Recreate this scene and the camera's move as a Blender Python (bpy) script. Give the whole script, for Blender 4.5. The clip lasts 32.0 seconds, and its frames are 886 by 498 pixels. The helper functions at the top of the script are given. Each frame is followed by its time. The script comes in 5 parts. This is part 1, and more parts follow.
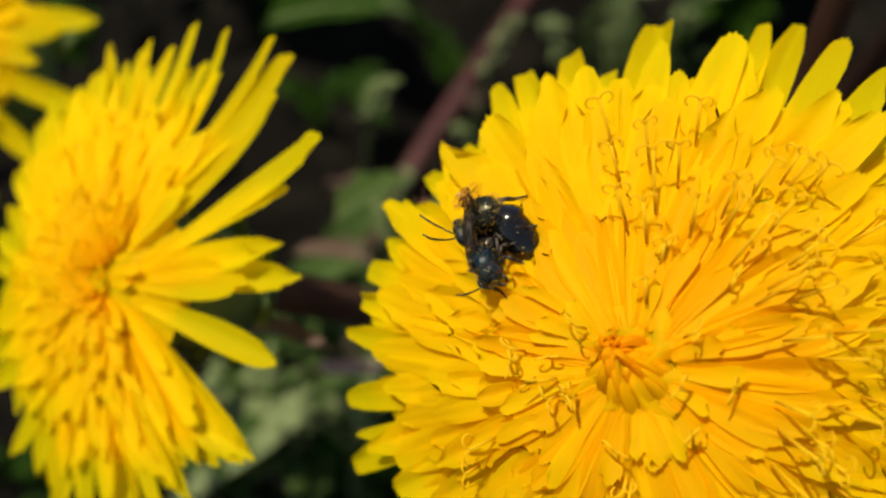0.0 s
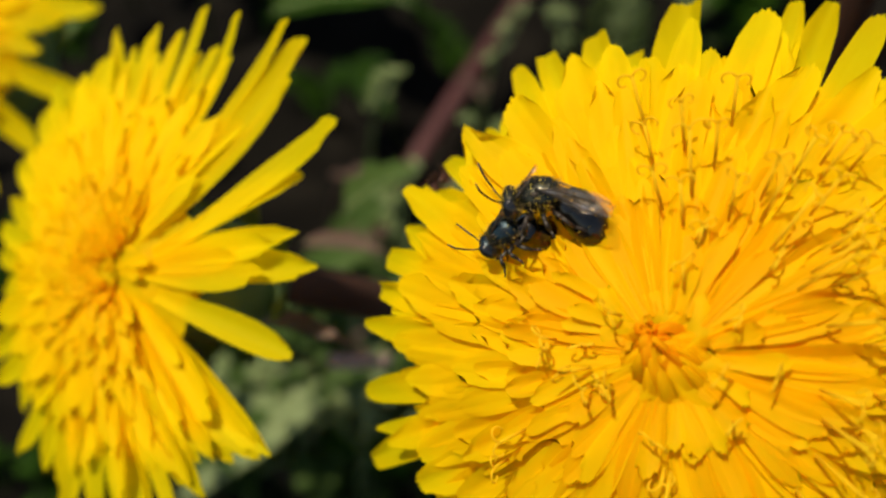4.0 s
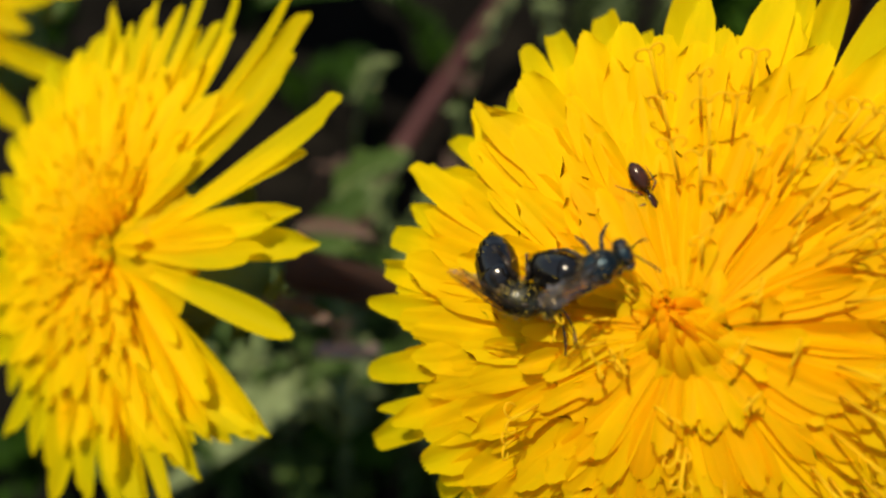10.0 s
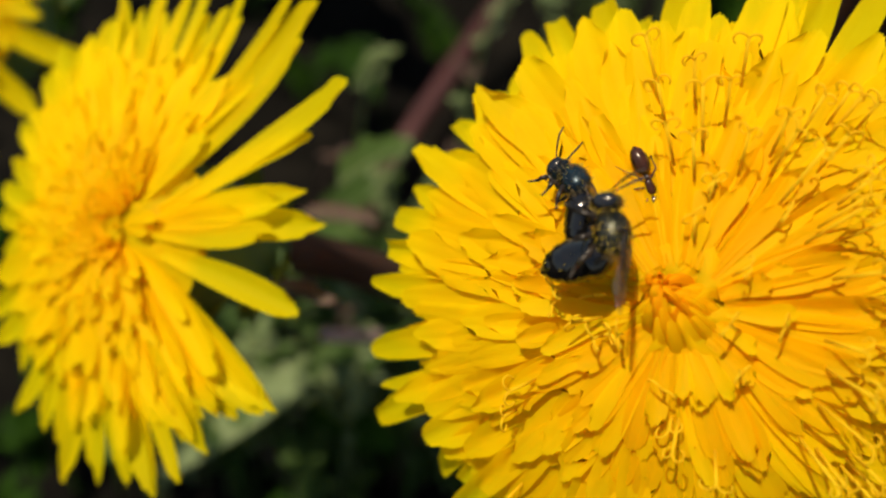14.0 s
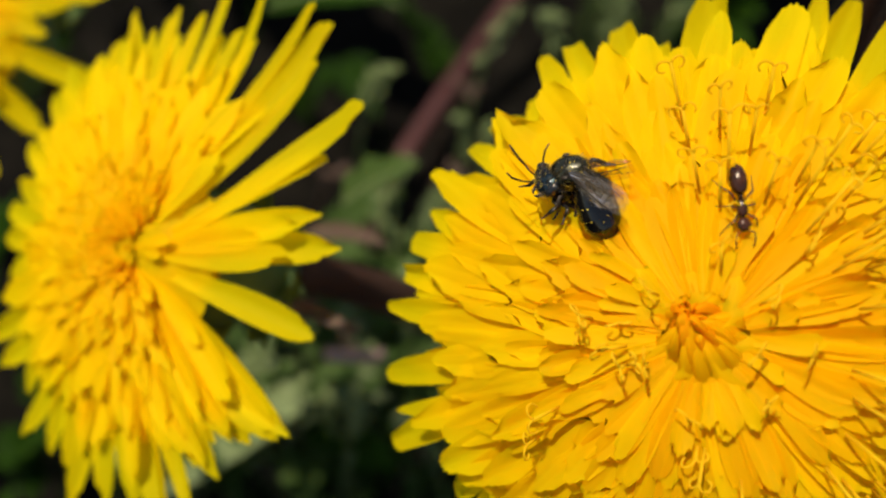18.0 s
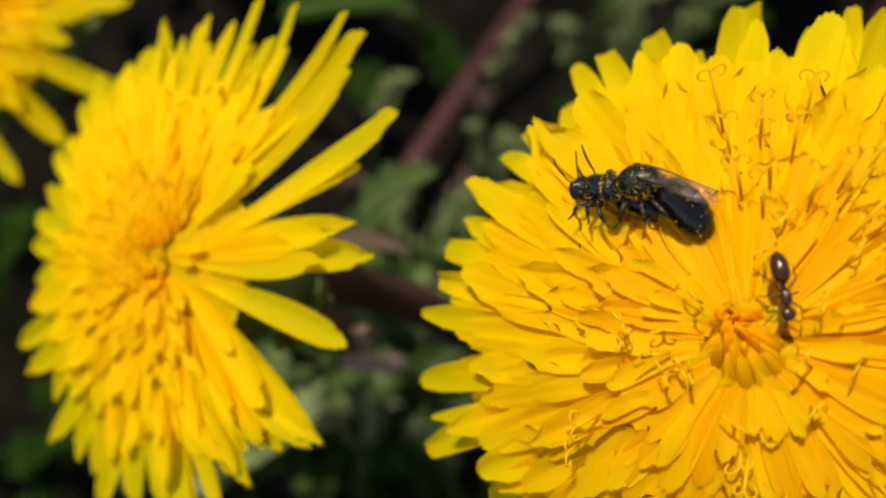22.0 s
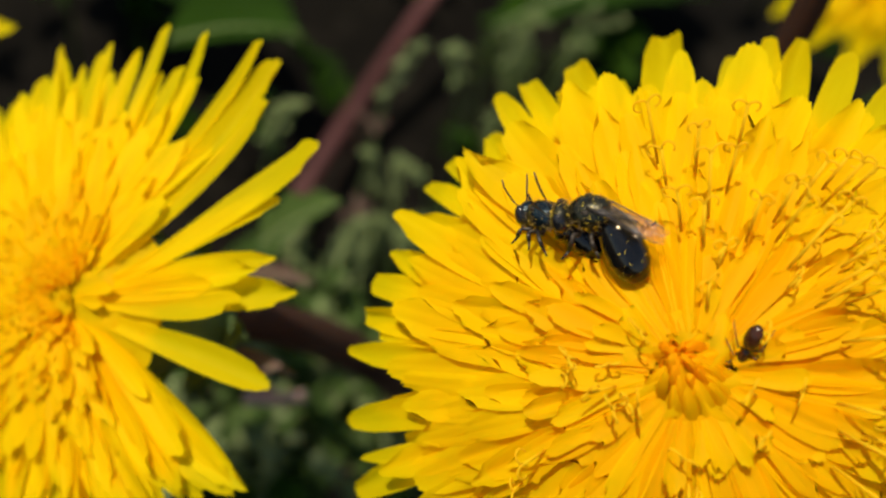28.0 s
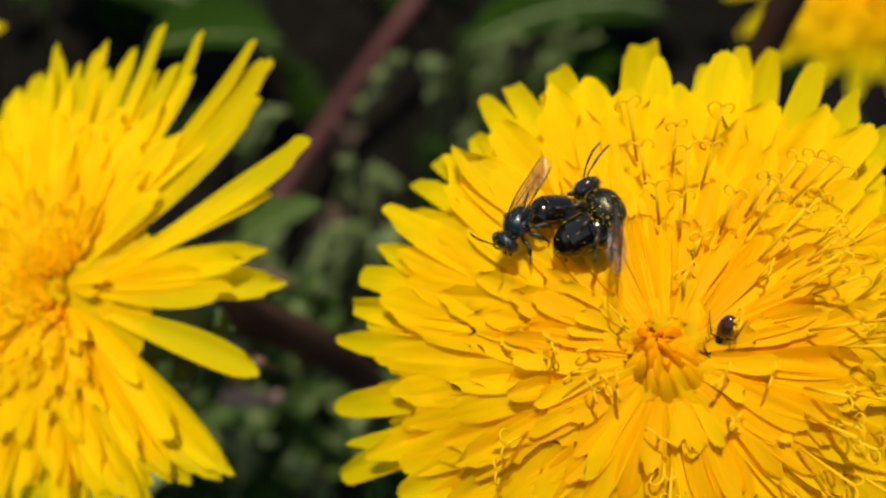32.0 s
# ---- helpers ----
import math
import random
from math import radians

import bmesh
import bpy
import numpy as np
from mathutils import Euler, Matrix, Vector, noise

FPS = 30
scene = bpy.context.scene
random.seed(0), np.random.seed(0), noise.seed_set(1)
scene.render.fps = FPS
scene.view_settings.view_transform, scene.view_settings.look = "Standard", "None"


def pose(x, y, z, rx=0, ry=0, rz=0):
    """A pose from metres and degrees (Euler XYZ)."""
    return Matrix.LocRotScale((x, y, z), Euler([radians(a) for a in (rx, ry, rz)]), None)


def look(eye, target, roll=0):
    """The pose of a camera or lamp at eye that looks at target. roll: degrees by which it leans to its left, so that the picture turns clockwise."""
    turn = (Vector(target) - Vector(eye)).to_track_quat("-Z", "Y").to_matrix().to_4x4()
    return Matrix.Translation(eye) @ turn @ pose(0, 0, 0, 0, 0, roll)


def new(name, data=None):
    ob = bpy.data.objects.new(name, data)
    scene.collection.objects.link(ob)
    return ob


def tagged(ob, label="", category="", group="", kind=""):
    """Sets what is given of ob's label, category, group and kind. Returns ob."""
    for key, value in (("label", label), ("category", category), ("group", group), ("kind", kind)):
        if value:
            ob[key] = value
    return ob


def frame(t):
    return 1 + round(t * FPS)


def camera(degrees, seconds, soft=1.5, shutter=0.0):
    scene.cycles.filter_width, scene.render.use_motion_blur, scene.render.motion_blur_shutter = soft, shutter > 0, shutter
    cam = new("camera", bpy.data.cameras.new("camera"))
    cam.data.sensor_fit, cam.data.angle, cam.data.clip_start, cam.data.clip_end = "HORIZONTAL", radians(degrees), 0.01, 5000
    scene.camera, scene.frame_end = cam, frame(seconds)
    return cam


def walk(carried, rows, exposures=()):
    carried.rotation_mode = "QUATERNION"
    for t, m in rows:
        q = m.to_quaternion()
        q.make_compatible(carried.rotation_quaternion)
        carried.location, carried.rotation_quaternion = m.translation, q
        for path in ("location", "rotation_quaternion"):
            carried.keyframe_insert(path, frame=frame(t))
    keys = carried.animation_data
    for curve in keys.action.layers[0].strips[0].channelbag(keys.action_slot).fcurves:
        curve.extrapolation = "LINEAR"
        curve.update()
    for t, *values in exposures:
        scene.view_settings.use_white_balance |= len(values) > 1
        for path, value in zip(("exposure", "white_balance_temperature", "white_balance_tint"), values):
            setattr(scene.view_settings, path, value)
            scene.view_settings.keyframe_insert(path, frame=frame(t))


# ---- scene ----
MM = 0.001
cam = camera(44.4, 32.0, soft=2.3)
cam.data.dof.use_dof = True
cam.data.dof.focus_distance = 0.0482
cam.data.dof.aperture_fstop = 33.0
PATH = [
    (0, 0, -0, 0.14, 32, -0, -0),
    (0.5, -0.00031, -9e-05, 0.13928, 32.06, -0.01, 0.11),
    (1, -0.00036, 0.00048, 0.13854, 32.13, -0.02, 0.06),
    (1.5, -0.00066, 0.00027, 0.13896, 32.12, 0.13, 0.02),
    (2, -0.00107, -0.00063, 0.13904, 32.03, 0, 0.27),
    (2.5, -0.00106, -4e-05, 0.1392, 32.1, -0.07, 0.02),
    (3, -0.00119, -0.00011, 0.13882, 31.93, 0.07, -0.21),
    (3.5, -0.00125, 0.00022, 0.13857, 31.83, 0.08, -0.43),
    (5.5, -0.00179, 0.00092, 0.13729, 31.72, -0.18, -0.33),
    (6, -0.0021, 0.0006, 0.13775, 31.78, -0.52, -0.31),
    (6.5, -0.00266, 0.00042, 0.13752, 32.19, -0.93, -0.64),
    (7, -0.00289, -0.00026, 0.13825, 32.52, -1.46, -0.59),
    (7.5, -0.00221, 0.00112, 0.13707, 32.76, -1.48, -1.01),
    (8, -0.00259, 0.00111, 0.13721, 32.72, -1.61, -1.09),
    (8.5, -0.00336, 0.00069, 0.13736, 32.66, -1.56, -0.88),
    (9, -0.00396, 0.00096, 0.1364, 32.52, -1.59, -0.78),
    (9.5, -0.00326, 0.00102, 0.13635, 32.19, -1.65, -0.91),
    (10, -0.0032, -0.00017, 0.13701, 31.98, -1.72, -0.7),
    (10.5, -0.00379, -0.00103, 0.13713, 31.88, -1.7, -0.55),
    (11, -0.0031, -0.00084, 0.13762, 32.17, -1.84, -0.75),
    (11.5, -0.00307, -0.00111, 0.13769, 32.21, -1.78, -0.83),
    (12, -0.00331, -0.00079, 0.13698, 32.18, -1.79, -0.93),
    (12.5, -0.00285, -0.00049, 0.13726, 32.14, -1.95, -1.03),
    (13, -0.00341, -0.00143, 0.13745, 31.74, -1.77, -0.6),
    (13.5, -0.00335, -0.00138, 0.13735, 31.58, -1.65, -0.45),
    (14, -0.00313, -0.00159, 0.13793, 31.66, -1.7, -0.33),
    (14.5, -0.00383, -0.00126, 0.13761, 31.99, -1.71, -0.36),
    (15, -0.00399, -0.0001, 0.13654, 32.04, -1.77, -0.43),
    (15.5, -0.00422, -1e-05, 0.13649, 32.04, -2.06, -0.34),
    (17.5, -0.00473, -0.00112, 0.13816, 32.29, -2.43, -0.4),
    (18, -0.00471, -0.00092, 0.13794, 32.37, -2.39, -0.51),
    (18.5, -0.00526, -0.00068, 0.13748, 32.38, -2.48, -0.52),
    (19, -0.00566, -0.00115, 0.13781, 32.44, -2.5, -0.24),
    (19.5, -0.0062, -0.00125, 0.13784, 32.56, -2.31, -0.27),
    (20, -0.00609, -0.00062, 0.1376, 32.63, -2.26, -0.42),
    (20.5, -0.00591, -0.00095, 0.13847, 32.84, -2.35, -0.5),
    (21, -0.00599, -0.00177, 0.13852, 32.7, -2.42, -0.43),
    (21.5, -0.00625, -0.00117, 0.138, 32.9, -2.56, -0.6),
    (22, -0.00669, -0.00098, 0.13798, 32.76, -2.51, -0.63),
    (22.5, -0.00603, -0.0009, 0.13824, 32.84, -2.57, -0.75),
    (23, -0.00647, -0.00042, 0.13742, 32.79, -2.62, -0.77),
    (23.5, -0.00638, -2e-05, 0.13712, 32.63, -2.6, -0.84),
    (24, -0.0065, -0.00021, 0.13732, 32.66, -2.64, -0.86),
    (24.5, -0.00683, 0.00029, 0.13678, 32.62, -2.7, -0.93),
    (26.5, -0.00653, 0.00085, 0.13692, 32.83, -3.39, -1.76),
    (27, -0.00782, 0.00072, 0.13699, 33.07, -4.41, -3.26),
    (27.5, -0.00931, -3e-05, 0.13815, 33.66, -5.91, -4.17),
    (28, -0.00943, 0.00042, 0.13692, 34.36, -7.46, -5.4),
    (28.5, -0.01103, 0.00043, 0.13687, 35.05, -9.01, -6.17),
    (29, -0.01079, 3e-05, 0.13709, 35.51, -10.05, -6.85),
    (29.5, -0.01122, -0.00071, 0.13676, 35.47, -9.97, -6.69),
    (30, -0.01095, -0.00122, 0.13682, 35.44, -9.95, -6.24),
    (30.5, -0.01113, -0.0012, 0.13674, 35.5, -9.79, -6.31),
    (31, -0.01093, -0.0013, 0.13708, 35.4, -9.68, -6.2),
    (31.5, -0.01099, -0.00197, 0.13767, 35.34, -9.57, -5.91),
    (32, -0.01089, -0.00187, 0.13782, 35.47, -9.44, -5.79),
]
walk(cam, [(t, pose(x, y, z, rx, ry, rz)) for t, x, y, z, rx, ry, rz in PATH])

# ---- light ----
SUN_WAY = Vector((-0.25, -0.02, 0.96)).normalized()
world = bpy.data.worlds.new("sky")
scene.world = world
world.use_nodes = True
sky = world.node_tree.nodes.new("ShaderNodeTexSky")
sky.sky_type, sky.sun_disc = "NISHITA", False
sky.sun_elevation = math.asin(SUN_WAY.z)
sky.sun_rotation = math.atan2(SUN_WAY.x, SUN_WAY.y)
backdrop = world.node_tree.nodes["Background"]
world.node_tree.links.new(sky.outputs["Color"], backdrop.inputs["Color"])
backdrop.inputs["Strength"].default_value = 0.1
sun_data = bpy.data.lights.new("sun", "SUN")
sun_data.energy, sun_data.angle, sun_data.color = 4.5, radians(0.55), (1.0, 0.95, 0.86)
sun = new("sun", sun_data)
sun.matrix_basis = look(SUN_WAY * 3, (0, 0, 0))
scene.view_settings.exposure = 0.45


# ---- materials ----
def material(name, rough=0.5, spec=0.5):
    m = bpy.data.materials.new(name)
    m.use_nodes = True
    b = m.node_tree.nodes["Principled BSDF"]
    b.inputs["Roughness"].default_value = rough
    b.inputs["Specular IOR Level"].default_value = spec
    return m, m.node_tree.nodes, m.node_tree.links, b


def ramp(nodes, links, source, stops):
    r = nodes.new("ShaderNodeValToRGB")
    el = r.color_ramp.elements
    while len(el) < len(stops):
        el.new(0.5)
    for e, (p, c) in zip(el, stops):
        e.position, e.color = p, (*c, 1)
    links.new(source, r.inputs["Fac"])
    return r.outputs["Color"]


def noise_tex(nodes, links, scale, detail=4, rough=0.6, stretch=None):
    n = nodes.new("ShaderNodeTexNoise")
    n.inputs["Scale"].default_value, n.inputs["Detail"].default_value, n.inputs["Roughness"].default_value = scale, detail, rough
    tc = nodes.new("ShaderNodeTexCoord")
    if stretch:
        mp = nodes.new("ShaderNodeMapping")
        mp.inputs["Scale"].default_value = stretch
        links.new(tc.outputs["Object"], mp.inputs["Vector"])
        links.new(mp.outputs["Vector"], n.inputs["Vector"])
    else:
        links.new(tc.outputs["Object"], n.inputs["Vector"])
    return n


def bump(nodes, links, b, source, strength, distance):
    k = nodes.new("ShaderNodeBump")
    k.inputs["Strength"].default_value, k.inputs["Distance"].default_value = strength, distance
    links.new(source, k.inputs["Height"])
    links.new(k.outputs["Normal"], b.inputs["Normal"])
    return k


def mix(nodes, links, fac, a, b, blend="MIX"):
    n = nodes.new("ShaderNodeMix")
    n.data_type, n.blend_type = "RGBA", blend
    for value, socket in ((fac, n.inputs[0]), (a, n.inputs[6]), (b, n.inputs[7])):
        if isinstance(value, (int, float)):
            socket.default_value = value
        elif isinstance(value, tuple):
            socket.default_value = (*value, 1)
        else:
            links.new(value, socket)
    return n.outputs[2]


def thin_material(name, stops, rough, through_share, through_tint, grain, relief=0.25, stretch=(0.25, 1, 0.25), spec=0.05):
    """A thin plant sheet: light goes partly through it."""
    m, nodes, links, b = material(name, rough, spec)
    info = nodes.new("ShaderNodeObjectInfo")
    isle = nodes.new("ShaderNodeNewGeometry")
    n1 = noise_tex(nodes, links, grain, 4, 0.6, stretch)
    n2 = noise_tex(nodes, links, grain * 0.22, 2, 0.5)
    total = nodes.new("ShaderNodeMath")
    total.operation = "MULTIPLY_ADD"
    links.new(info.outputs["Random"], total.inputs[0])
    total.inputs[1].default_value = 0.45
    links.new(n2.outputs["Fac"], total.inputs[2])
    spread = nodes.new("ShaderNodeMath")
    spread.operation = "MULTIPLY_ADD"
    links.new(isle.outputs["Random Per Island"], spread.inputs[0])
    spread.inputs[1].default_value = 0.3
    links.new(total.outputs[0], spread.inputs[2])
    lift = nodes.new("ShaderNodeMath")
    lift.operation = "SUBTRACT"
    links.new(spread.outputs[0], lift.inputs[0])
    lift.inputs[1].default_value = 0.35
    c = ramp(nodes, links, lift.outputs[0], stops)
    streak = ramp(nodes, links, n1.outputs["Fac"], [(0.3, (0.93, 0.9, 0.85)), (0.65, (1, 1, 1))])
    c = mix(nodes, links, 1.0, c, streak, "MULTIPLY")
    links.new(c, b.inputs["Base Color"])
    bump(nodes, links, b, n1.outputs["Fac"], relief, 0.0002)
    t = nodes.new("ShaderNodeBsdfTranslucent")
    tint = mix(nodes, links, 1.0, c, through_tint, "MULTIPLY")
    links.new(tint, t.inputs["Color"])
    s = nodes.new("ShaderNodeMixShader")
    s.inputs[0].default_value = through_share
    links.new(b.outputs[0], s.inputs[1])
    links.new(t.outputs[0], s.inputs[2])
    links.new(s.outputs[0], nodes["Material Output"].inputs["Surface"])
    return m


PETAL = thin_material("petal_yellow", [(0.0, (0.93, 0.635, 0.001)), (0.5, (0.95, 0.711, 0.001)), (1.0, (0.96, 0.771, 0.002))], 0.6, 0.7, (1.0, 0.98, 0.6), 500, 0.12, spec=0.06)
PETAL_MID = thin_material("petal_golden", [(0.0, (0.93, 0.615, 0.001)), (0.5, (0.95, 0.675, 0.001)), (1.0, (0.96, 0.73, 0.002))], 0.6, 0.7, (1.0, 0.98, 0.6), 500, 0.12, spec=0.06)
PETAL_CORE = thin_material("petal_orange", [(0.0, (0.92, 0.525, 0.001)), (0.5, (0.94, 0.613, 0.001)), (1.0, (0.95, 0.655, 0.002))], 0.6, 0.7, (1.0, 0.98, 0.6), 600, 0.12, spec=0.06)
PETAL_TIP = thin_material("petal_deep_orange", [(0.0, (0.9, 0.36, 0.001)), (0.5, (0.92, 0.44, 0.001)), (1.0, (0.94, 0.52, 0.002))], 0.6, 0.58, (1.0, 0.98, 0.6), 600, 0.12, spec=0.06)
STYLE = thin_material("stigma_golden", [(0.0, (0.86, 0.52, 0.006)), (0.5, (0.9, 0.6, 0.01)), (1.0, (0.94, 0.68, 0.02))], 0.6, 0.5, (1, 0.9, 0.6), 2500)
BRACT = thin_material("bract_green", [(0.0, (0.05, 0.09, 0.03)), (1.0, (0.12, 0.17, 0.06))], 0.5, 0.2, (1, 1, 0.8), 700)
STALK = thin_material("stalk_reddish", [(0.0, (0.03, 0.012, 0.01)), (0.5, (0.062, 0.024, 0.021)), (1.0, (0.13, 0.056, 0.048))], 0.45, 0.1, (1, 0.9, 0.8), 300, 0.2, (1, 1, 0.1))
STALK_DARK = thin_material("stalk_brown", [(0.0, (0.03, 0.014, 0.009)), (0.6, (0.055, 0.026, 0.017)), (1.0, (0.09, 0.05, 0.03))], 0.5, 0.1, (1, 0.9, 0.8), 300, 0.2, (1, 1, 0.1))
# LEAF is darker than leaf green: background shade is mixed into its colour
LEAF = thin_material("leaf_green_shaded", [(0.0, (0.007, 0.018, 0.002)), (0.5, (0.015, 0.036, 0.003)), (1.0, (0.035, 0.08, 0.006))], 0.55, 0.35, (0.9, 1, 0.4), 120, 0.4, (1, 1, 1), spec=0.03)
# grey-green lowered to look shaded next to the pale weeds
LEAF_GREY_SHADED = thin_material("leaf_grey_green_shaded", [(0.0, (0.012, 0.018, 0.004)), (0.5, (0.025, 0.036, 0.009)), (1.0, (0.085, 0.105, 0.036))], 0.55, 0.25, (0.9, 1, 0.5), 150, 0.4, (1, 1, 1), spec=0.03)
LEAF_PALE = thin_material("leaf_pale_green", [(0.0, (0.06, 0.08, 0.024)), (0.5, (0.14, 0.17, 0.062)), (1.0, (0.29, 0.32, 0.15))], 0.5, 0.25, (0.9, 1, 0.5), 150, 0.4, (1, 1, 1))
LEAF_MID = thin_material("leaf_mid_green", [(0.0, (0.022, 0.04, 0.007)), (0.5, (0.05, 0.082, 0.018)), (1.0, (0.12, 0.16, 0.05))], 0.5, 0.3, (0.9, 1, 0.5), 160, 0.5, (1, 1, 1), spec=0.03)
LEAF_DEAD = thin_material("leaf_dead_brown", [(0.0, (0.03, 0.018, 0.012)), (0.5, (0.08, 0.048, 0.034)), (1.0, (0.24, 0.15, 0.11))], 0.7, 0.15, (1, 0.9, 0.7), 200, 0.5, (1, 1, 1))
STRAW = thin_material("dry_straw", [(0.0, (0.16, 0.1, 0.07)), (0.5, (0.3, 0.19, 0.15)), (1.0, (0.45, 0.32, 0.26))], 0.7, 0.15, (1, 0.9, 0.7), 400, 0.4, (1, 1, 0.2))


def shaded_soil_material():
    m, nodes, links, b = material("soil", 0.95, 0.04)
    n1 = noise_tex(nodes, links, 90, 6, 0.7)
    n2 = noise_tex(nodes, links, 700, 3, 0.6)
    # near-black stops: the deep shade between the plants is put into the colour
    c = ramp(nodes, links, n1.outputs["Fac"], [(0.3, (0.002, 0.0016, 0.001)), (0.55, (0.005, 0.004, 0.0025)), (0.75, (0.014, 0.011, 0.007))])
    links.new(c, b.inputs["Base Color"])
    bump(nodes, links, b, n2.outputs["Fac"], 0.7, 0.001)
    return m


SOIL = shaded_soil_material()


# ---- building helpers ----
def sheet(name, verts, faces, mat, parent=None, m=None, label="", smooth=True):
    """One mesh object from vertices and faces, under a parent or at top level."""
    me = bpy.data.meshes.new(name)
    me.from_pydata(verts, [], faces)
    me.polygons.foreach_set("use_smooth", [smooth] * len(me.polygons))
    me.materials.append(mat)
    ob = new(name, me)
    if parent is not None:
        ob.parent = parent
    if m is not None:
        ob.matrix_basis = m
    if label:
        tagged(ob, label)
    return ob


def frame_at(origin, axis, hint=(1, 0, 0)):
    """A pose whose z runs along axis and whose x lies nearest to hint."""
    z = Vector(axis).normalized()
    x = Vector(hint)
    x = (x - z * x.dot(z)).normalized()
    y = z.cross(x)
    return Matrix.Translation(origin) @ Matrix((x, y, z)).transposed().to_4x4()


def bezier(a, b, c, s):
    return a * (1 - s) ** 2 + b * 2 * s * (1 - s) + c * s * s


def tube(points, radii, sides=8, cap=True):
    """Vertices and faces of a round tube along points."""
    pts = [Vector(p) for p in points]
    verts, faces = [], []
    ref = Vector((0.31, 0.87, 0.38))
    for i, p in enumerate(pts):
        d = (pts[min(i + 1, len(pts) - 1)] - pts[max(i - 1, 0)]).normalized()
        u = (ref - d * ref.dot(d)).normalized()
        v = d.cross(u)
        ref = u
        for k in range(sides):
            a = 2 * math.pi * k / sides
            verts.append(p + (u * math.cos(a) + v * math.sin(a)) * radii[i])
    for i in range(len(pts) - 1):
        for k in range(sides):
            k2 = (k + 1) % sides
            faces.append((i * sides + k, i * sides + k2, (i + 1) * sides + k2, (i + 1) * sides + k))
    if cap:
        faces.append(tuple(range(sides - 1, -1, -1)))
        faces.append(tuple((len(pts) - 1) * sides + k for k in range(sides)))
    return verts, faces


def joined(pieces):
    verts, faces = [], []
    for v, f in pieces:
        n = len(verts)
        verts += [tuple(p) for p in v]
        faces += [tuple(i + n for i in q) for q in f]
    return verts, faces


def strap_mesh(path, width, cup=0.1, side=0.0, curl=0.0, roll=0.0, rows=9, teeth=5, taper=0.3, fold=0.0, rng=random):
    """A strap-shaped floret along path(s), which gives (distance, height); its end is blunt and toothed.
    cup: how far its edges rise; fold: a crease along its middle; curl: how far its end bends up."""
    cols = 2 * teeth + 1
    spots = [Vector((p[0], 0, p[1])) for p in (path(i / rows) for i in range(rows + 1))]
    length = sum((q - p).length for p, q in zip(spots, spots[1:]))
    cut = [rng.uniform(0.35, 1.0) for _ in range(teeth)]
    sway, phase = rng.uniform(-0.02, 0.02), rng.uniform(0, 6.28)
    verts, faces = [], []
    for i, p in enumerate(spots):
        s = i / rows
        d = (spots[min(i + 1, rows)] - spots[max(i - 1, 0)]).normalized()
        n = Vector((-d.z, 0, d.x))
        if n.z < 0:
            n = -n
        grow = min(1.0, s / 0.7)
        w = width * (0.42 + 0.58 * grow * grow * (3 - 2 * grow)) * (1 - taper * max(0.0, (s - 0.72) / 0.28) ** 2)
        p = p + n * (curl * length * max(0.0, s - 0.6) ** 2 * 2.2)
        p.y += length * (side * s * s + sway * math.sin(4.5 * s + phase))
        turn = roll * s
        for k in range(cols):
            v = 2 * k / (cols - 1) - 1
            lift = w * (cup * (v * v - 0.35) - fold * (1 - abs(v)) + 0.018 * math.cos(3 * math.pi * v))
            y = v * w / 2
            q = p + Vector((0, y * math.cos(turn) - lift * math.sin(turn), 0)) + n * (y * math.sin(turn) + lift * math.cos(turn))
            if i == rows:
                q = q + d * width * (0.11 * (cut[k // 2] if k % 2 else -0.35) - 0.42 * v * v)
            verts.append(tuple(q))
    for i in range(rows):
        for k in range(cols - 1):
            j = i * cols + k
            faces.append((j, j + 1, j + cols + 1, j + cols))
    return verts, faces


def arc(r0, h0, r1, h1, r2, h2):
    """A bent path through three (distance, height) controls, in mm."""
    a, b, c = Vector((r0, h0)) * MM, Vector((r1, h1)) * MM, Vector((r2, h2)) * MM
    return lambda s: tuple(bezier(a, b, c, s))


def style_mesh(height, lean, curl, rng):
    """A stigma: a slim column that splits into two arms, rolled back like hooks."""
    top = Vector((lean * height, 0, height))
    pieces = [tube([(0, 0, 0), top * 0.5, top], [0.07 * MM, 0.075 * MM, 0.085 * MM], 7)]
    for sgn in (-1, 1):
        pts, rad = [top - Vector((0, 0, 0.12 * MM))], [0.07 * MM]
        p, ang, long = top.copy(), radians(rng.uniform(40, 80)), rng.uniform(0.1, 0.135)
        for k in range(10):
            ang -= radians(rng.uniform(8, 14) if k < 3 else rng.uniform(20, 32)) * curl
            p = p + Vector((0.12 * math.sin(k * 0.6), sgn * math.cos(ang), math.sin(ang))) * long * MM
            pts.append(p.copy())
            rad.append((0.055 - 0.0015 * k) * MM)
        pieces.append(tube(pts, rad, 6))
    return joined(pieces)


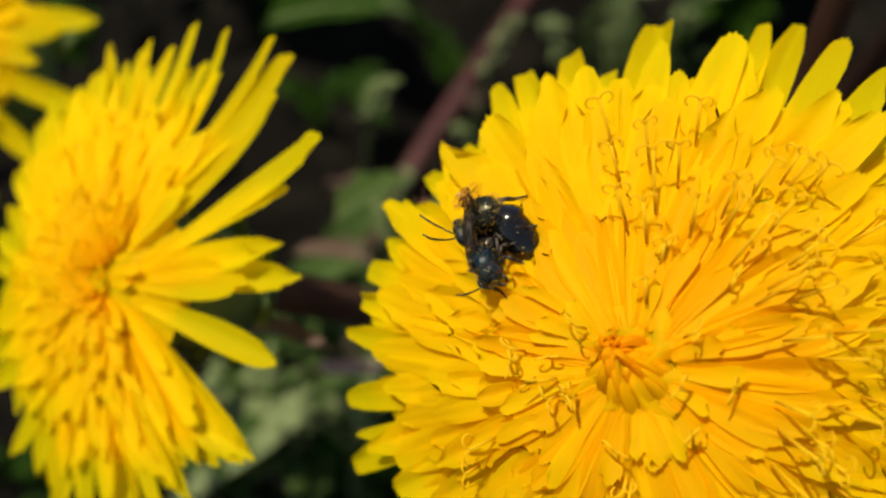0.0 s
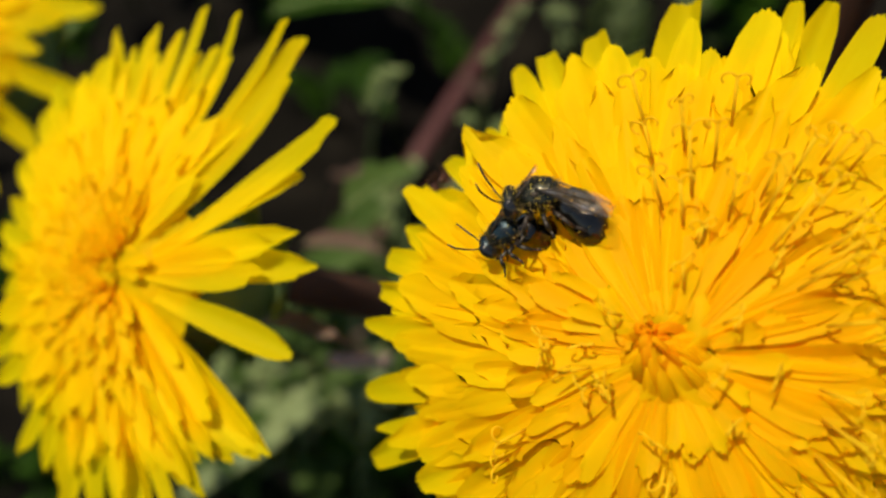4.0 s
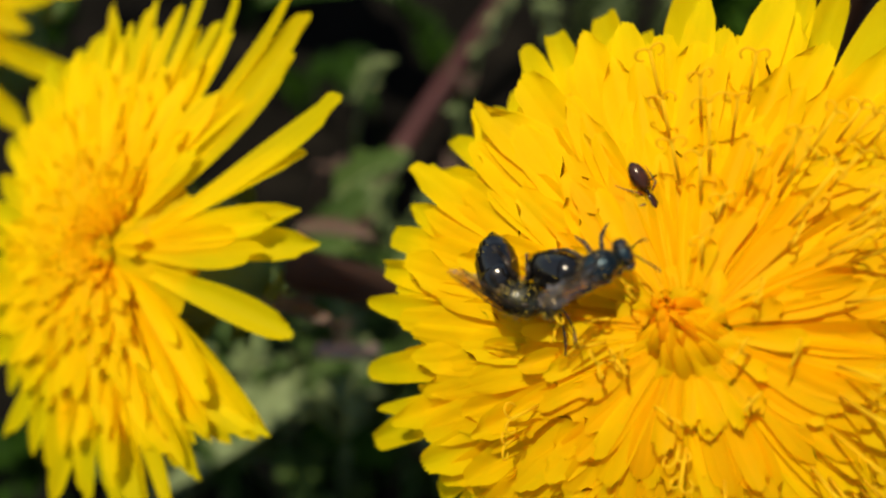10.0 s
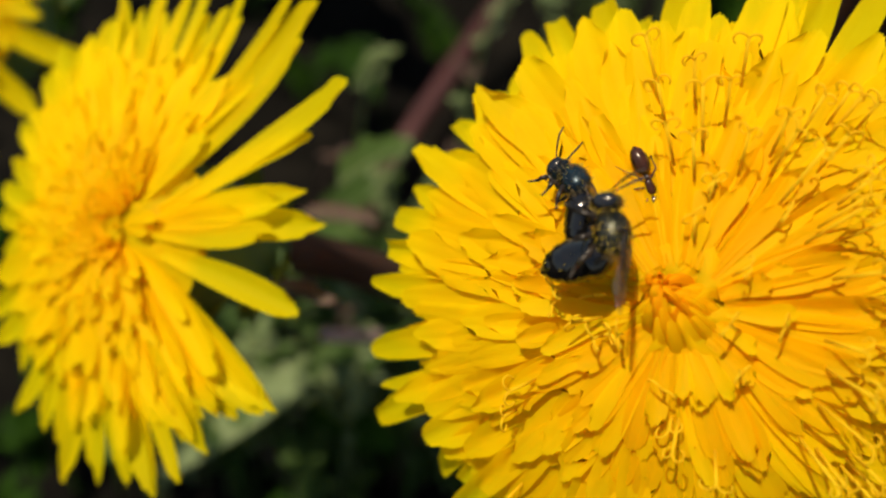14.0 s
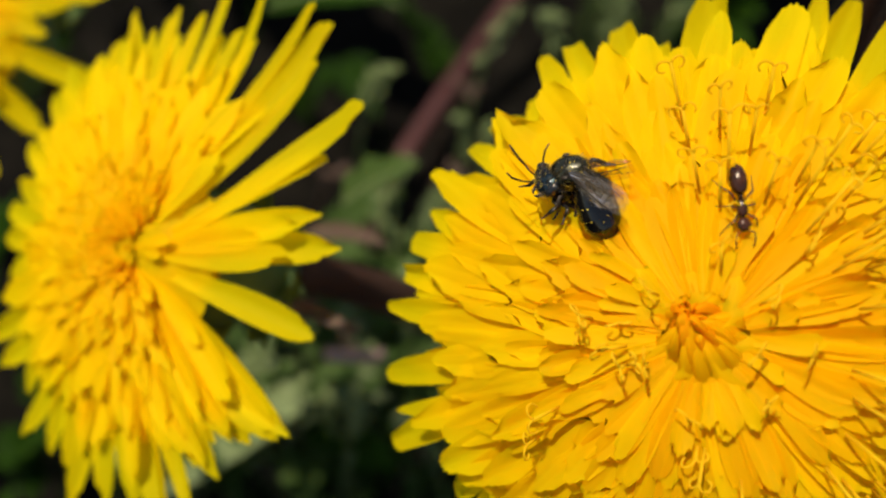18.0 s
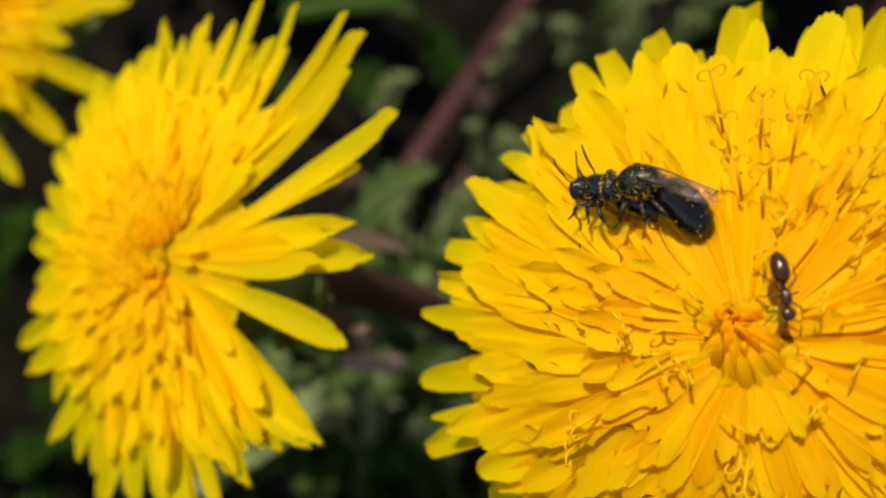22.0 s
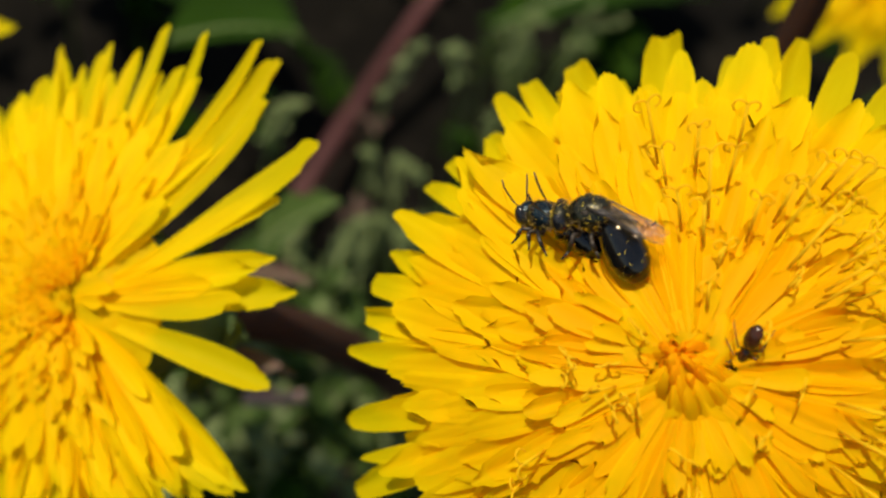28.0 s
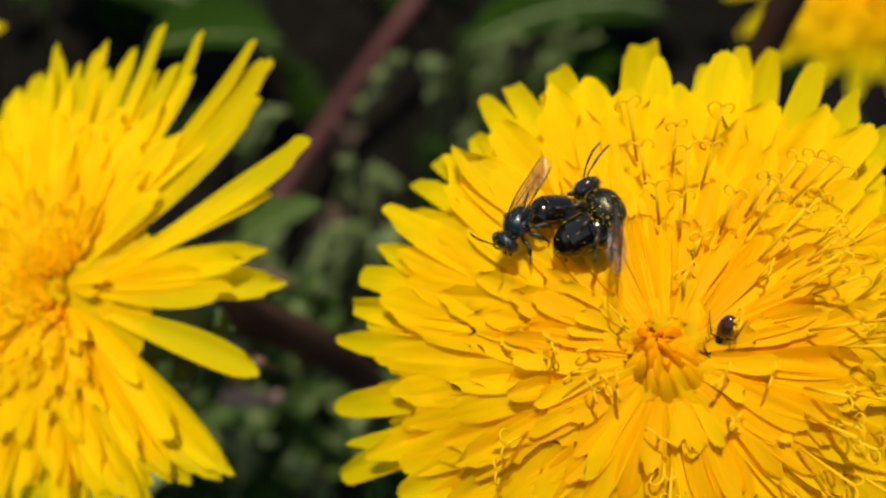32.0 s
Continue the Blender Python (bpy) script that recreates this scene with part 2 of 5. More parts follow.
def dandelion(label, origin, axis, radius, dome, count, rim, seed, styles, stem_way, stem_label, core=True, gap=None, inner=0.42, slim=1.0, off=(0.0, 0.0), sink=1.4, bed=0.72, edge=0.0):
    """A flower head: florets lie like shingles on a dome, those with the shortest reach on top.
    gap: azimuths (from, to) where the short florets are missing; inner: the reach of the shortest, as a share of the radius."""
    rng = random.Random(seed)
    head = new("dandelion")
    head.matrix_basis = frame_at(Vector(origin) * MM, axis)
    tagged(head, label, "flower", "dandelion flowers")

    def surface(r):
        return edge + ((dome - edge) * (1 - (r / radius) ** 1.6) if r < radius else -0.4 * (r - radius))

    def floret(az, r2, lift, u, width, mat, name="petal", deep=None, **more):
        end = Vector((r2 * math.cos(radians(az)) - off[0], r2 * math.sin(radians(az)) - off[1]))
        far, turn = max(end.length, 0.8), math.atan2(end.y, end.x)
        r0 = min(0.16 * far + 0.6, 0.6 * far)
        down = sink * (1.25 - 0.6 * u) if deep is None else deep

        def path(s):
            r = r0 + (far - r0) * s
            return r * MM, (surface(r * r2 / far) - down * (1 - s) ** 1.15 + lift * s * s) * MM

        v, f = strap_mesh(path, width * MM, more.get("cup", rng.uniform(0.05, 0.3)), more.get("side", rng.gauss(0, 0.07)), more.get("curl", rng.gauss(0.0, 0.12)),
                          more.get("roll", rng.gauss(0, 0.3)), taper=rng.uniform(0.25, 0.72), fold=more.get("fold", rng.choice((0, 0, 0.12, 0.22))), rng=rng)
        return sheet(name, v, f, mat, head, Matrix.Translation((off[0] * MM, off[1] * MM, 0)) @ Matrix.Rotation(turn, 4, "Z"))

    for az, r, w, h, *sweep in rim:
        bend = sweep[0] if sweep else rng.uniform(-0.06, 0.06)
        floret(az - math.degrees(bend) * 0.85, r, h - surface(r), 0.0, w, PETAL, side=bend, roll=rng.uniform(-0.3, 0.3), curl=rng.uniform(-0.12, 0.12))
    for i in range(count):
        u = (i + 0.5) / count
        az = i * 137.508 + rng.uniform(-7, 7)
        if gap and gap[0] < (az + 180) % 360 - 180 < gap[1] and rng.random() < 0.92:
            continue
        r2 = radius * (0.96 - (0.96 - inner) * u ** 1.15) * rng.uniform(0.84, 1.04)
        width = (2.05 - 0.95 * u) * rng.uniform(0.8, 1.3) * slim
        mat = PETAL if u < 0.5 else (PETAL_MID if u < 0.8 else PETAL_CORE)
        floret(az, r2, rng.uniform(0.05, 0.6) * (1.0 - 0.3 * u), u, width, mat, "petal" if u < 0.55 else "floret", roll=rng.gauss(0, 0.15), cup=rng.uniform(-0.04, 0.14) + 0.12 * u)
    middle = Matrix.Translation((off[0] * MM, off[1] * MM, 0))
    if core:
        # closed florets wrap the middle like a bud that leans over
        nod = middle @ Matrix.Translation((0.0, 0.0, (dome - 2.3) * MM)) @ Matrix.Rotation(radians(-22), 4, "X") @ Matrix.Rotation(radians(-12), 4, "Y") @ Matrix.Scale(0.84, 4)
        for ring, (number, wide, tall) in enumerate(((20, 2.5, 4.3), (16, 2.0, 4.8), (12, 1.4, 5.2), (7, 0.8, 5.5))):
            for i in range(number):
                az = 360 * (i + 0.5 * (ring % 2) + rng.uniform(-0.45, 0.45)) / number
                v, f = [], []
                reach = rng.uniform(58, 92) if ring < 3 else 92
                width = rng.uniform(0.7, 1.45) * 2 * math.pi * wide / number * 1.05
                push = rng.uniform(0.88, 1.12)
                for k in range(10):
                    a = radians(reach) * k / 9
                    w = width * (0.22 + 0.78 * math.cos(a * 0.92))
                    for c in range(5):
                        e = c / 2 - 1
                        x = wide * max(0.0, math.cos(a)) ** 0.75 * push + 0.34 * (1 - e * e)
                        v.append((x * MM, (e * w / 2 + 0.5 * math.sin(a) * math.cos(a)) * MM, (-2.6 + tall * math.sin(a) * push + 0.14 * (1 - e * e)) * MM))
                f = [(k * 5 + c, k * 5 + c + 1, k * 5 + c + 6, k * 5 + c + 5) for k in range(9) for c in range(4)]
                sheet("bud_floret", v, f, (PETAL_CORE, PETAL_CORE, PETAL_TIP, PETAL_TIP)[ring], head, nod @ Matrix.Rotation(radians(az), 4, "Z"), "closed orange floret")
        v, f = [], []
        for i in range(9):
            a = math.pi / 2 * i / 8
            for k in range(14):
                b = 2 * math.pi * k / 14
                v.append((1.9 * math.cos(a) * math.cos(b) * MM, 1.9 * math.cos(a) * math.sin(b) * MM, (-3.2 + 5.6 * math.sin(a)) * MM))
        f = [(i * 14 + k, i * 14 + (k + 1) % 14, (i + 1) * 14 + (k + 1) % 14, (i + 1) * 14 + k) for i in range(8) for k in range(14)]
        sheet("bud_core", v, f, PETAL_CORE, head, nod, "tight orange centre")
        for i in range(18):
            a = rng.uniform(0, 2 * math.pi)
            out = rng.uniform(2.4, 5.6)
            v, f = style_mesh(rng.uniform(0.6, 1.5) * MM, rng.uniform(-0.2, 0.3), rng.uniform(0.9, 1.3), rng)
            sheet("stigma", v, f, STYLE, head, middle @ Matrix.Translation((out * math.cos(a) * MM, out * math.sin(a) * MM, (surface(out) - 0.2) * MM)) @ Matrix.Rotation(a, 4, "Z") @ Matrix.Rotation(radians(rng.uniform(-30, 70)), 4, "Y") @ Matrix.Rotation(rng.uniform(0, 3), 4, "Z"), "small curled stigma")
        for i in range(46):
            az = i * 137.508 + rng.uniform(-8, 8)
            out = rng.uniform(3.6, 7.6)
            v, f = strap_mesh(arc(1.9, surface(1.9) - 0.9, 0.55 * out + 1.2, surface(0.55 * out + 1.2) + rng.uniform(-0.5, 0.0), out, surface(out) + rng.uniform(0.0, 0.7)), rng.uniform(0.65, 1.1) * MM, rng.uniform(0.0, 0.25), rng.uniform(-0.15, 0.15), rng.uniform(-0.1, 0.1), rng.gauss(0, 0.25), rows=7, teeth=3, rng=rng)
            sheet("floret", v, f, PETAL_MID if i % 3 else PETAL_CORE, head, middle @ Matrix.Rotation(radians(az), 4, "Z"))
    # dense floret bases fill the head below the open ends
    v, f = [], []
    for i in range(13):
        r = bed * radius + ((0.7 if core else 0.02) - bed * radius) * i / 12
        h = surface(r) - (sink + 0.25) * max(0.62, min(1.0, r / 4))
        for k in range(30):
            b = 2 * math.pi * k / 30
            rough = 1 + 0.05 * math.sin(7 * b + 2 * i) + rng.uniform(-0.03, 0.03)
            v.append((r * rough * math.cos(b) * MM + off[0] * MM, r * rough * math.sin(b) * MM + off[1] * MM, h * rough * MM))
    f = [(i * 30 + k, i * 30 + (k + 1) % 30, (i + 1) * 30 + (k + 1) % 30, (i + 1) * 30 + k) for i in range(12) for k in range(30)]
    sheet("floret_bed", v, f, PETAL_MID, head, None, "dense yellow bed of floret tubes")
    # receptacle below the florets
    v, f = [], []
    for i in range(9):
        a = math.pi / 2 * i / 8
        for k in range(18):
            b = 2 * math.pi * k / 18
            v.append((5.2 * MM * math.cos(a) * math.cos(b), 5.2 * MM * math.cos(a) * math.sin(b), 0.6 * dome * MM * math.sin(a) - 0.5 * MM))
    for i in range(8):
        for k in range(18):
            f.append((i * 18 + k, i * 18 + (k + 1) % 18, (i + 1) * 18 + (k + 1) % 18, (i + 1) * 18 + k))
    sheet("receptacle", v, f, PETAL_CORE, head, Matrix.Scale(0.8, 4))
    # tall stigmas stand on one side of the head, short ones peep out between the florets elsewhere
    for i in range(styles):
        u = (i + 0.5) / styles
        tall = i % 6 != 5
        az = 24 + 82 * ((i * 0.618) % 1 * 2 - 1) + rng.uniform(-6, 6) if tall else 262 + 62 * ((i * 0.618) % 1 * 2 - 1)
        r = radius * (0.6 - 0.3 * u) if tall else radius * rng.uniform(0.22, 0.72)
        high = rng.uniform(1.8, 3.1) if tall else rng.uniform(1.2, 2.0)
        v, f = style_mesh(high * MM, rng.uniform(-0.08, 0.14), rng.uniform(0.8, 1.2), rng)
        m = Matrix.Rotation(radians(az), 4, "Z") @ Matrix.Translation((r * MM, 0, (surface(r) + 0.3) * MM)) @ Matrix.Rotation(radians(rng.uniform(34, 58) if tall else rng.uniform(10, 60)), 4, "Y") @ Matrix.Rotation(rng.uniform(-0.6, 0.6), 4, "Z")
        sheet("stigma", v, f, STYLE, head, m, "curled two-armed golden stigma")
    for i in range(16):
        v, f = strap_mesh(arc(2.2, -8.5, 5.6 * slim, -7, (6.4 + 2.4 * (i % 2)) * slim, -2.4 - 4 * (i % 2)), 2.2 * MM, 0.3, rows=6, teeth=1, taper=0.8, rng=rng)
        sheet("bract", v, f, BRACT, head, Matrix.Rotation(radians(i * 22.5), 4, "Z"), "green bract")
    v, f = [], []
    prof = [(1.7, -10.0), (3.6, -8.6), (5.4, -6.0), (5.9, -3.0), (5.2, 0.4)]
    for r, h in prof:
        r, h = max(1.6, r * slim), h - 0.9
        for k in range(18):
            b = 2 * math.pi * k / 18
            v.append((r * MM * math.cos(b), r * MM * math.sin(b), h * MM))
    for i in range(len(prof) - 1):
        for k in range(18):
            f.append((i * 18 + k, i * 18 + (k + 1) % 18, (i + 1) * 18 + (k + 1) % 18, (i + 1) * 18 + k))
    sheet("involucre", v, f, BRACT, head, None, "green cup below the florets")
    inv = head.matrix_basis.inverted()
    foot = inv @ (Vector(stem_way) * MM)
    a, b = Vector((0, 0, -9.2 * MM)), Vector((0, 0, -40 * MM))
    v, f = tube([bezier(a, b, foot, k / 12) for k in range(13)], [(1.55 + 0.04 * k) * MM for k in range(13)], 12)
    sheet("stalk", v, f, STALK_DARK, head, None, stem_label)
    return head


# ---- ground ----
def ground_sheet():
    steps = [0.0]
    while steps[-1] < 60:
        steps.append(steps[-1] * 1.25 + 0.006)
    axis_values = [-s for s in reversed(steps[1:])] + steps
    n = len(axis_values)
    verts = []
    for y in axis_values:
        for x in axis_values:
            near = max(0.0, 1 - math.hypot(x, y) / 0.6)
            verts.append((x, y + 0.06, 0.006 * near * noise.noise((x * 60, y * 60, 0)) - 0.002))
    faces = [(j * n + i, j * n + i + 1, (j + 1) * n + i + 1, (j + 1) * n + i) for j in range(n - 1) for i in range(n - 1)]
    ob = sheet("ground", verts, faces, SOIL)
    tagged(ob, "bare soil under low weeds, shade in its near-black colour", "ground", kind="structure")


ground_sheet()

# ---- flowers ----
RIM_NEAR = [(-171, 18.4, 2.1, 0), (-165, 18.0, 1.4, 0.4), (-160, 18.8, 2.2, -0.6), (176, 17.6, 2.0, 0), (170, 17.0, 2.0, 0.3), (164, 16.7, 2.1, 0),
            (158, 17.0, 2.0, 0.2), (150, 16.9, 1.7, 0), (143, 17.0, 1.8, 0.2), (138, 16.9, 1.5, 0), (129, 16.5, 2.4, -0.4), (123, 17.3, 2.0, 0.2),
            (117, 16.9, 2.0, 0), (108, 17.3, 2.4, 0), (102, 15.9, 2.0, 0.4), (92, 17.4, 2.8, 0), (79, 16.7, 2.2, 0), (73, 17.6, 1.8, 0.5), (67, 17.8, 2.3, 0), (60, 18.8, 2.0, 0.2)]
RIM_NEAR = [(a, r, w * 0.78, h) for a, r, w, h in RIM_NEAR]
RIM_NEAR += [(52 - 9.5 * k, 18.2 + 0.8 * math.sin(k * 2.3), 1.8, 0.3 * math.sin(k * 1.7)) for k in range(22)]
RIM_NEAR += [(30 - 7 * k, 17.6 + 1.2 * math.sin(k * 3.1), 1.7, 0.9 + 0.4 * math.sin(k * 1.7)) for k in range(9)]
RIM_NEAR += [(112 + 7.5 * k, 15.7 + 0.7 * math.sin(k * 2.7), 1.6, 0.7 + 0.4 * math.sin(k * 1.9)) for k in range(20)]
RIM_NEAR = [(a, r, w, h) if 60 < a < 150 else (a, r * 0.965, w, h + 2.3) for a, r, w, h in RIM_NEAR]
dandelion("fully open yellow dandelion head with bees and an ant", (12.0, 25.54, 88.75), (-0.29, -0.47, 0.834), 17.0, 13.0, 300,
                        RIM_NEAR, 3, 52, (22, 62, 0), "brown-red hollow stalk", off=(-0.7, -0.1), edge=2.4)
RIM_SIDE = [(27, 16.3, 2.4, 0, 0.16), (22, 13.0, 2.2, 0.3, 0.1), (41, 15.3, 1.7, 0.5, 0.2), (47, 17.3, 2.8, 0, 0.1), (51, 17.6, 1.3, 0.3, 0.12), (61, 16.5, 1.6, 0.2, 0.05), (72, 16.3, 1.8, 0.4), (80, 14.8, 1.4, 0), (87, 15.3, 1.5, 0.2), (95, 14.1, 1.4, 0.3),
            (8, 12.0, 1.8, 0.2), (-1, 12.8, 2.4, -0.4), (-24, 12.4, 2.2, 0), (-46, 14.4, 2.7, 0.2), (-50, 14.0, 2.8, 0.5), (-57, 13.0, 2.4, 0), (-71, 14.0, 2.8, 0.2), (-80, 15.0, 2.4, 0), (-88, 15.8, 2.8, 0.2), (-97, 15.4, 2.6, 0)]
RIM_SIDE = [(a, r, w * (0.68 if a > 15 else 0.8), h, *sweep) for a, r, w, h, *sweep in RIM_SIDE]
RIM_SIDE += [(-106 - 8 * k, (16.2 if k < 9 else 15.3) + 0.8 * math.sin(k * 2.1), 1.7, 0.3 * math.sin(k * 1.3)) for k in range(20)]
RIM_SIDE += [(-60 - 11 * k, 12.6 + 1.2 * math.sin(k * 2.7), 1.9, 1.2) for k in range(12)]
RIM_SIDE += [(58 + 6.5 * k, 14.0 + 0.9 * math.sin(k * 2.9), 1.4, 0.5) for k in range(16)]
dandelion("open yellow dandelion head with ragged drooping outer florets", (-18.8, 34.07, 81.7), (-0.551, -0.372, 0.747), 13.5, 4.0, 380,
                        RIM_SIDE, 8, 0, (14, 58, 0), "brown-red hollow stalk", core=False, gap=(-60, 45), inner=0.05, slim=0.7, bed=0.45, sink=0.75)
dandelion("yellow dandelion head low behind its neighbours", (-42, 63.4, 70.2), (-0.3, -0.35, 0.88), 12.5, 8.0, 90,
                          [(22 * k + 5, 14.5 + math.sin(k * 2.2), 2.0, 0) for k in range(16)], 21, 10, (-46, 82, 0), "brown-red hollow stalk")
dandelion("yellow dandelion head behind the large one", (61.0, 93.0, 59.5), (-0.1, -0.4, 0.9), 15.0, 9.0, 150,
                       [(20 * k + 7, 15.5, 2.2, 0) for k in range(18)], 33, 10, (62, 112, 0), "dark brown hollow stalk")


# ---- stalks and leaves below ----
def stalk(label, points, radius, mat, name="stalk"):
    a, b, c = (Vector(p) * MM for p in points)
    v, f = tube([bezier(a, b, c, k / 14) for k in range(15)], [radius * MM * (1 - 0.2 * k / 14) for k in range(15)], 12)
    return tagged(sheet(name, v, f, mat), label, "stalk")


stalk("leaning reddish dandelion stalk among the weeds", ((-13, 86, 0), (1, 107, 12), (19, 134, 17)), 1.5, STALK)
stalk("dark brown dandelion stalk behind the large flower", ((27.5, 53, 0), (26.5, 50, 60), (24.2, 49, 103)), 1.35, STALK_DARK)


def blade_mesh(length, width, rise, droop, lobes, rng):
    """A leaf along x with a keel, lobed when lobes > 0."""
    rows = 16 if lobes else 9
    verts, faces = [], []
    for i in range(rows + 1):
        s = i / rows
        x = length * s * (1 - 0.15 * s)
        z = length * (rise * s - droop * s * s)
        w = width * math.sin(math.pi * min(1, 0.06 + 0.94 * s ** 0.8)) ** 0.7
        if lobes:
            w *= 0.62 + 0.38 * abs(math.sin(math.pi * s * lobes))
        if i == rows:
            w = 0.0002
        for v in (-1, -0.5, 0, 0.5, 1):
            verts.append((x - abs(v) * 0.12 * w, v * w / 2, z + 0.22 * w * v * v + rng.uniform(-0.02, 0.02) * w))
    for i in range(rows):
        for k in range(4):
            j = i * 5 + k
            faces.append((j, j + 1, j + 6, j + 5))
    return verts, faces


def leaf(label, foot, tip, width, mat, lobes=0, seed=1, arch=0.12):
    rng = random.Random(seed)
    a, b = Vector(foot) * MM, Vector(tip) * MM
    d = b - a
    length = d.length
    v, f = blade_mesh(length * 1.15, width * MM, arch * 2.2, arch * 2.2, lobes, rng)
    side = d.normalized().cross(Vector((0, 0, 1))).normalized()
    x = d.normalized()
    thing = tagged(new("leaf"), label, "leaf", "leaves below the flowers")
    thing.matrix_basis = Matrix.Translation(a) @ Matrix((x, -side, side.cross(x))).transposed().to_4x4()
    sheet("blade", v, f, mat, thing)
    rib = [Vector(v[i * 5 + 2]) + Vector((0, 0, 0.0001)) for i in range(len(v) // 5)]
    rv, rf = tube(rib, [width * MM * 0.035 * (1.1 - i / len(rib)) for i in range(len(rib))], 6)
    sheet("midrib", rv, rf, LEAF_PALE, thing, None, "pale midrib")
    return thing


leaf("pale grey-green leaf lying below the flowers", (-31, 44, 19), (-13.5, 47, 32), 10, LEAF_PALE, 0, 2)
leaf("pale grey-green leaf beside another", (-25, 43, 27), (-17, 49, 10), 7, LEAF_PALE, 0, 12)
leaf("grey-green leaf across the foot of the reddish stalk", (-16, 74, 16), (-4, 76, 30), 6, LEAF_MID, 0, 3)
leaf("toothed dandelion leaf, its green darkened as shade", (-40, 150, 2), (-4, 112, 24), 22, LEAF, 5, 5)
leaf("toothed dandelion leaf, its green darkened as shade", (70, 150, 2), (24, 118, 22), 22, LEAF, 5, 7)
leaf("toothed dandelion leaf, its green darkened as shade", (-70, 20, 2), (-30, 26, 20), 20, LEAF, 5, 8)
leaf("small mid-green leaf between the flowers", (-17.4, 55.9, 36.9), (-7.7, 56.1, 48.4), 5.9, LEAF_MID, 0, 61)
leaf("small mid-green leaf between the flowers", (-13.6, 57.1, 38.7), (-5.7, 54.9, 45.7), 5.1, LEAF_MID, 0, 62)
leaf("mottled grey-green leaf beside the reddish stalk", (-9.9, 56.2, 55.2), (-2.9, 55.8, 62.3), 5.0, LEAF_MID, 3, 63)
leaf("withered brown leaf between the flowers", (-13.1, 50.8, 58.1), (-5.6, 47, 62.9), 1.9, LEAF_DEAD, 0, 64)
leaf("withered brown leaf with a pale tip", (-15.4, 39.9, 64.7), (-7.4, 34.3, 71.4), 1.7, LEAF_DEAD, 0, 65)
leaf("small mid-green leaf low under the flowers", (-24.0, 56.1, 5.9), (-10.5, 55.9, 16.4), 5.8, LEAF_PALE, 3, 66)
leaf("small mid-green leaf low under the flowers", (-16, 48, 14), (-8, 51, 20), 5.5, LEAF_MID, 3, 67)
leaf("grey-green leaf low under the flowers", (-23, 46, 17), (-16, 51, 25), 6, LEAF_PALE, 3, 68)
# takes LEAF, so this leaf has the shaded dark green too
leaf("leaf in the grass behind, its green darkened as shade", (-20.3, 90.5, 45.6), (-5.2, 85.9, 52.2), 9, LEAF, 0, 69)
stalk("dry pinkish straw below the flowers", ((-11.5, 45, 47), (-9, 45, 46), (-6, 46, 45)), 0.7, STRAW, "straw")


# ---- low weeds ----
def leaflet(length, width, bend, rng):
    """A small oval leaf along x, bent down, with a shallow keel."""
    verts, faces, rows = [], [], 5
    for i in range(rows + 1):
        s = i / rows
        w = width * math.sin(math.pi * min(0.97, 0.1 + 0.88 * s)) ** 0.8
        for v in (-1, 0, 1):
            verts.append((length * s, v * w / 2, -bend * length * s * s + 0.18 * w * abs(v) + rng.uniform(-0.02, 0.02) * w))
    for i in range(rows):
        for k in range(2):
            j = i * 3 + k
            faces.append((j, j + 1, j + 4, j + 3))
    return verts, faces


def weeds(name, label, count, mat, size, seed, height, slim=0.45, reach=None, spots=(), spread=3.0, pairs=(5, 9), clear=None):
    """Low weeds: arched shoots with paired leaflets and one at the end."""
    rng = random.Random(seed)
    pieces = []
    for n in range(count):
        if spots:
            x, y = (c + rng.gauss(0, spread) for c in spots[n % len(spots)])
        else:
            x, y = rng.uniform(*reach[0]), rng.uniform(*reach[1])
        top = rng.uniform(*height)
        if clear:
            # bare strip along a stalk, from one spot to another
            a, b = Vector(clear[0]), Vector(clear[1])
            s = max(0.0, min(1.0, (Vector((x, y)) - a).dot(b - a) / (b - a).length_squared))
            if (a + (b - a) * s - Vector((x, y))).length < clear[2]:
                continue
        foot = Vector((x + rng.uniform(-9, 9), y + rng.uniform(-9, 9), 0))
        knee = Vector((foot.x * 0.7 + x * 0.3, foot.y * 0.7 + y * 0.3, top * 0.9))
        tip = Vector((x, y, top))
        v, f = tube([bezier(foot, knee, tip, k / 6) * MM for k in range(7)], [(0.42 - 0.04 * k) * MM for k in range(7)], 5)
        pieces.append((v, f))
        number = rng.randint(*pairs)
        face = rng.uniform(0, 6.28)
        for k in range(number + 1):
            s = 1.0 if k == number else 1 - 0.42 * (k + 0.5) / number
            p = bezier(foot, knee, tip, s)
            for sgn in ((0,) if k == number else (-1, 1)):
                ln = size * rng.uniform(0.65, 1.3) * (0.7 + 0.6 * (1 - s))
                v, f = leaflet(ln * MM, ln * slim * rng.uniform(0.8, 1.25) * MM, rng.uniform(0.0, 0.5), rng)
                m = Matrix.Translation(p * MM) @ Matrix.Rotation(face + sgn * rng.uniform(0.8, 1.5), 4, "Z") @ Matrix.Rotation(rng.uniform(-0.9, 0.25), 4, "Y") @ Matrix.Rotation(rng.uniform(-0.6, 0.6), 4, "X")
                pieces.append(([m @ Vector(q) for q in v], f))
    v, f = joined(pieces)
    tagged(sheet(name, v, f, mat), label, "weeds", kind="stuff")


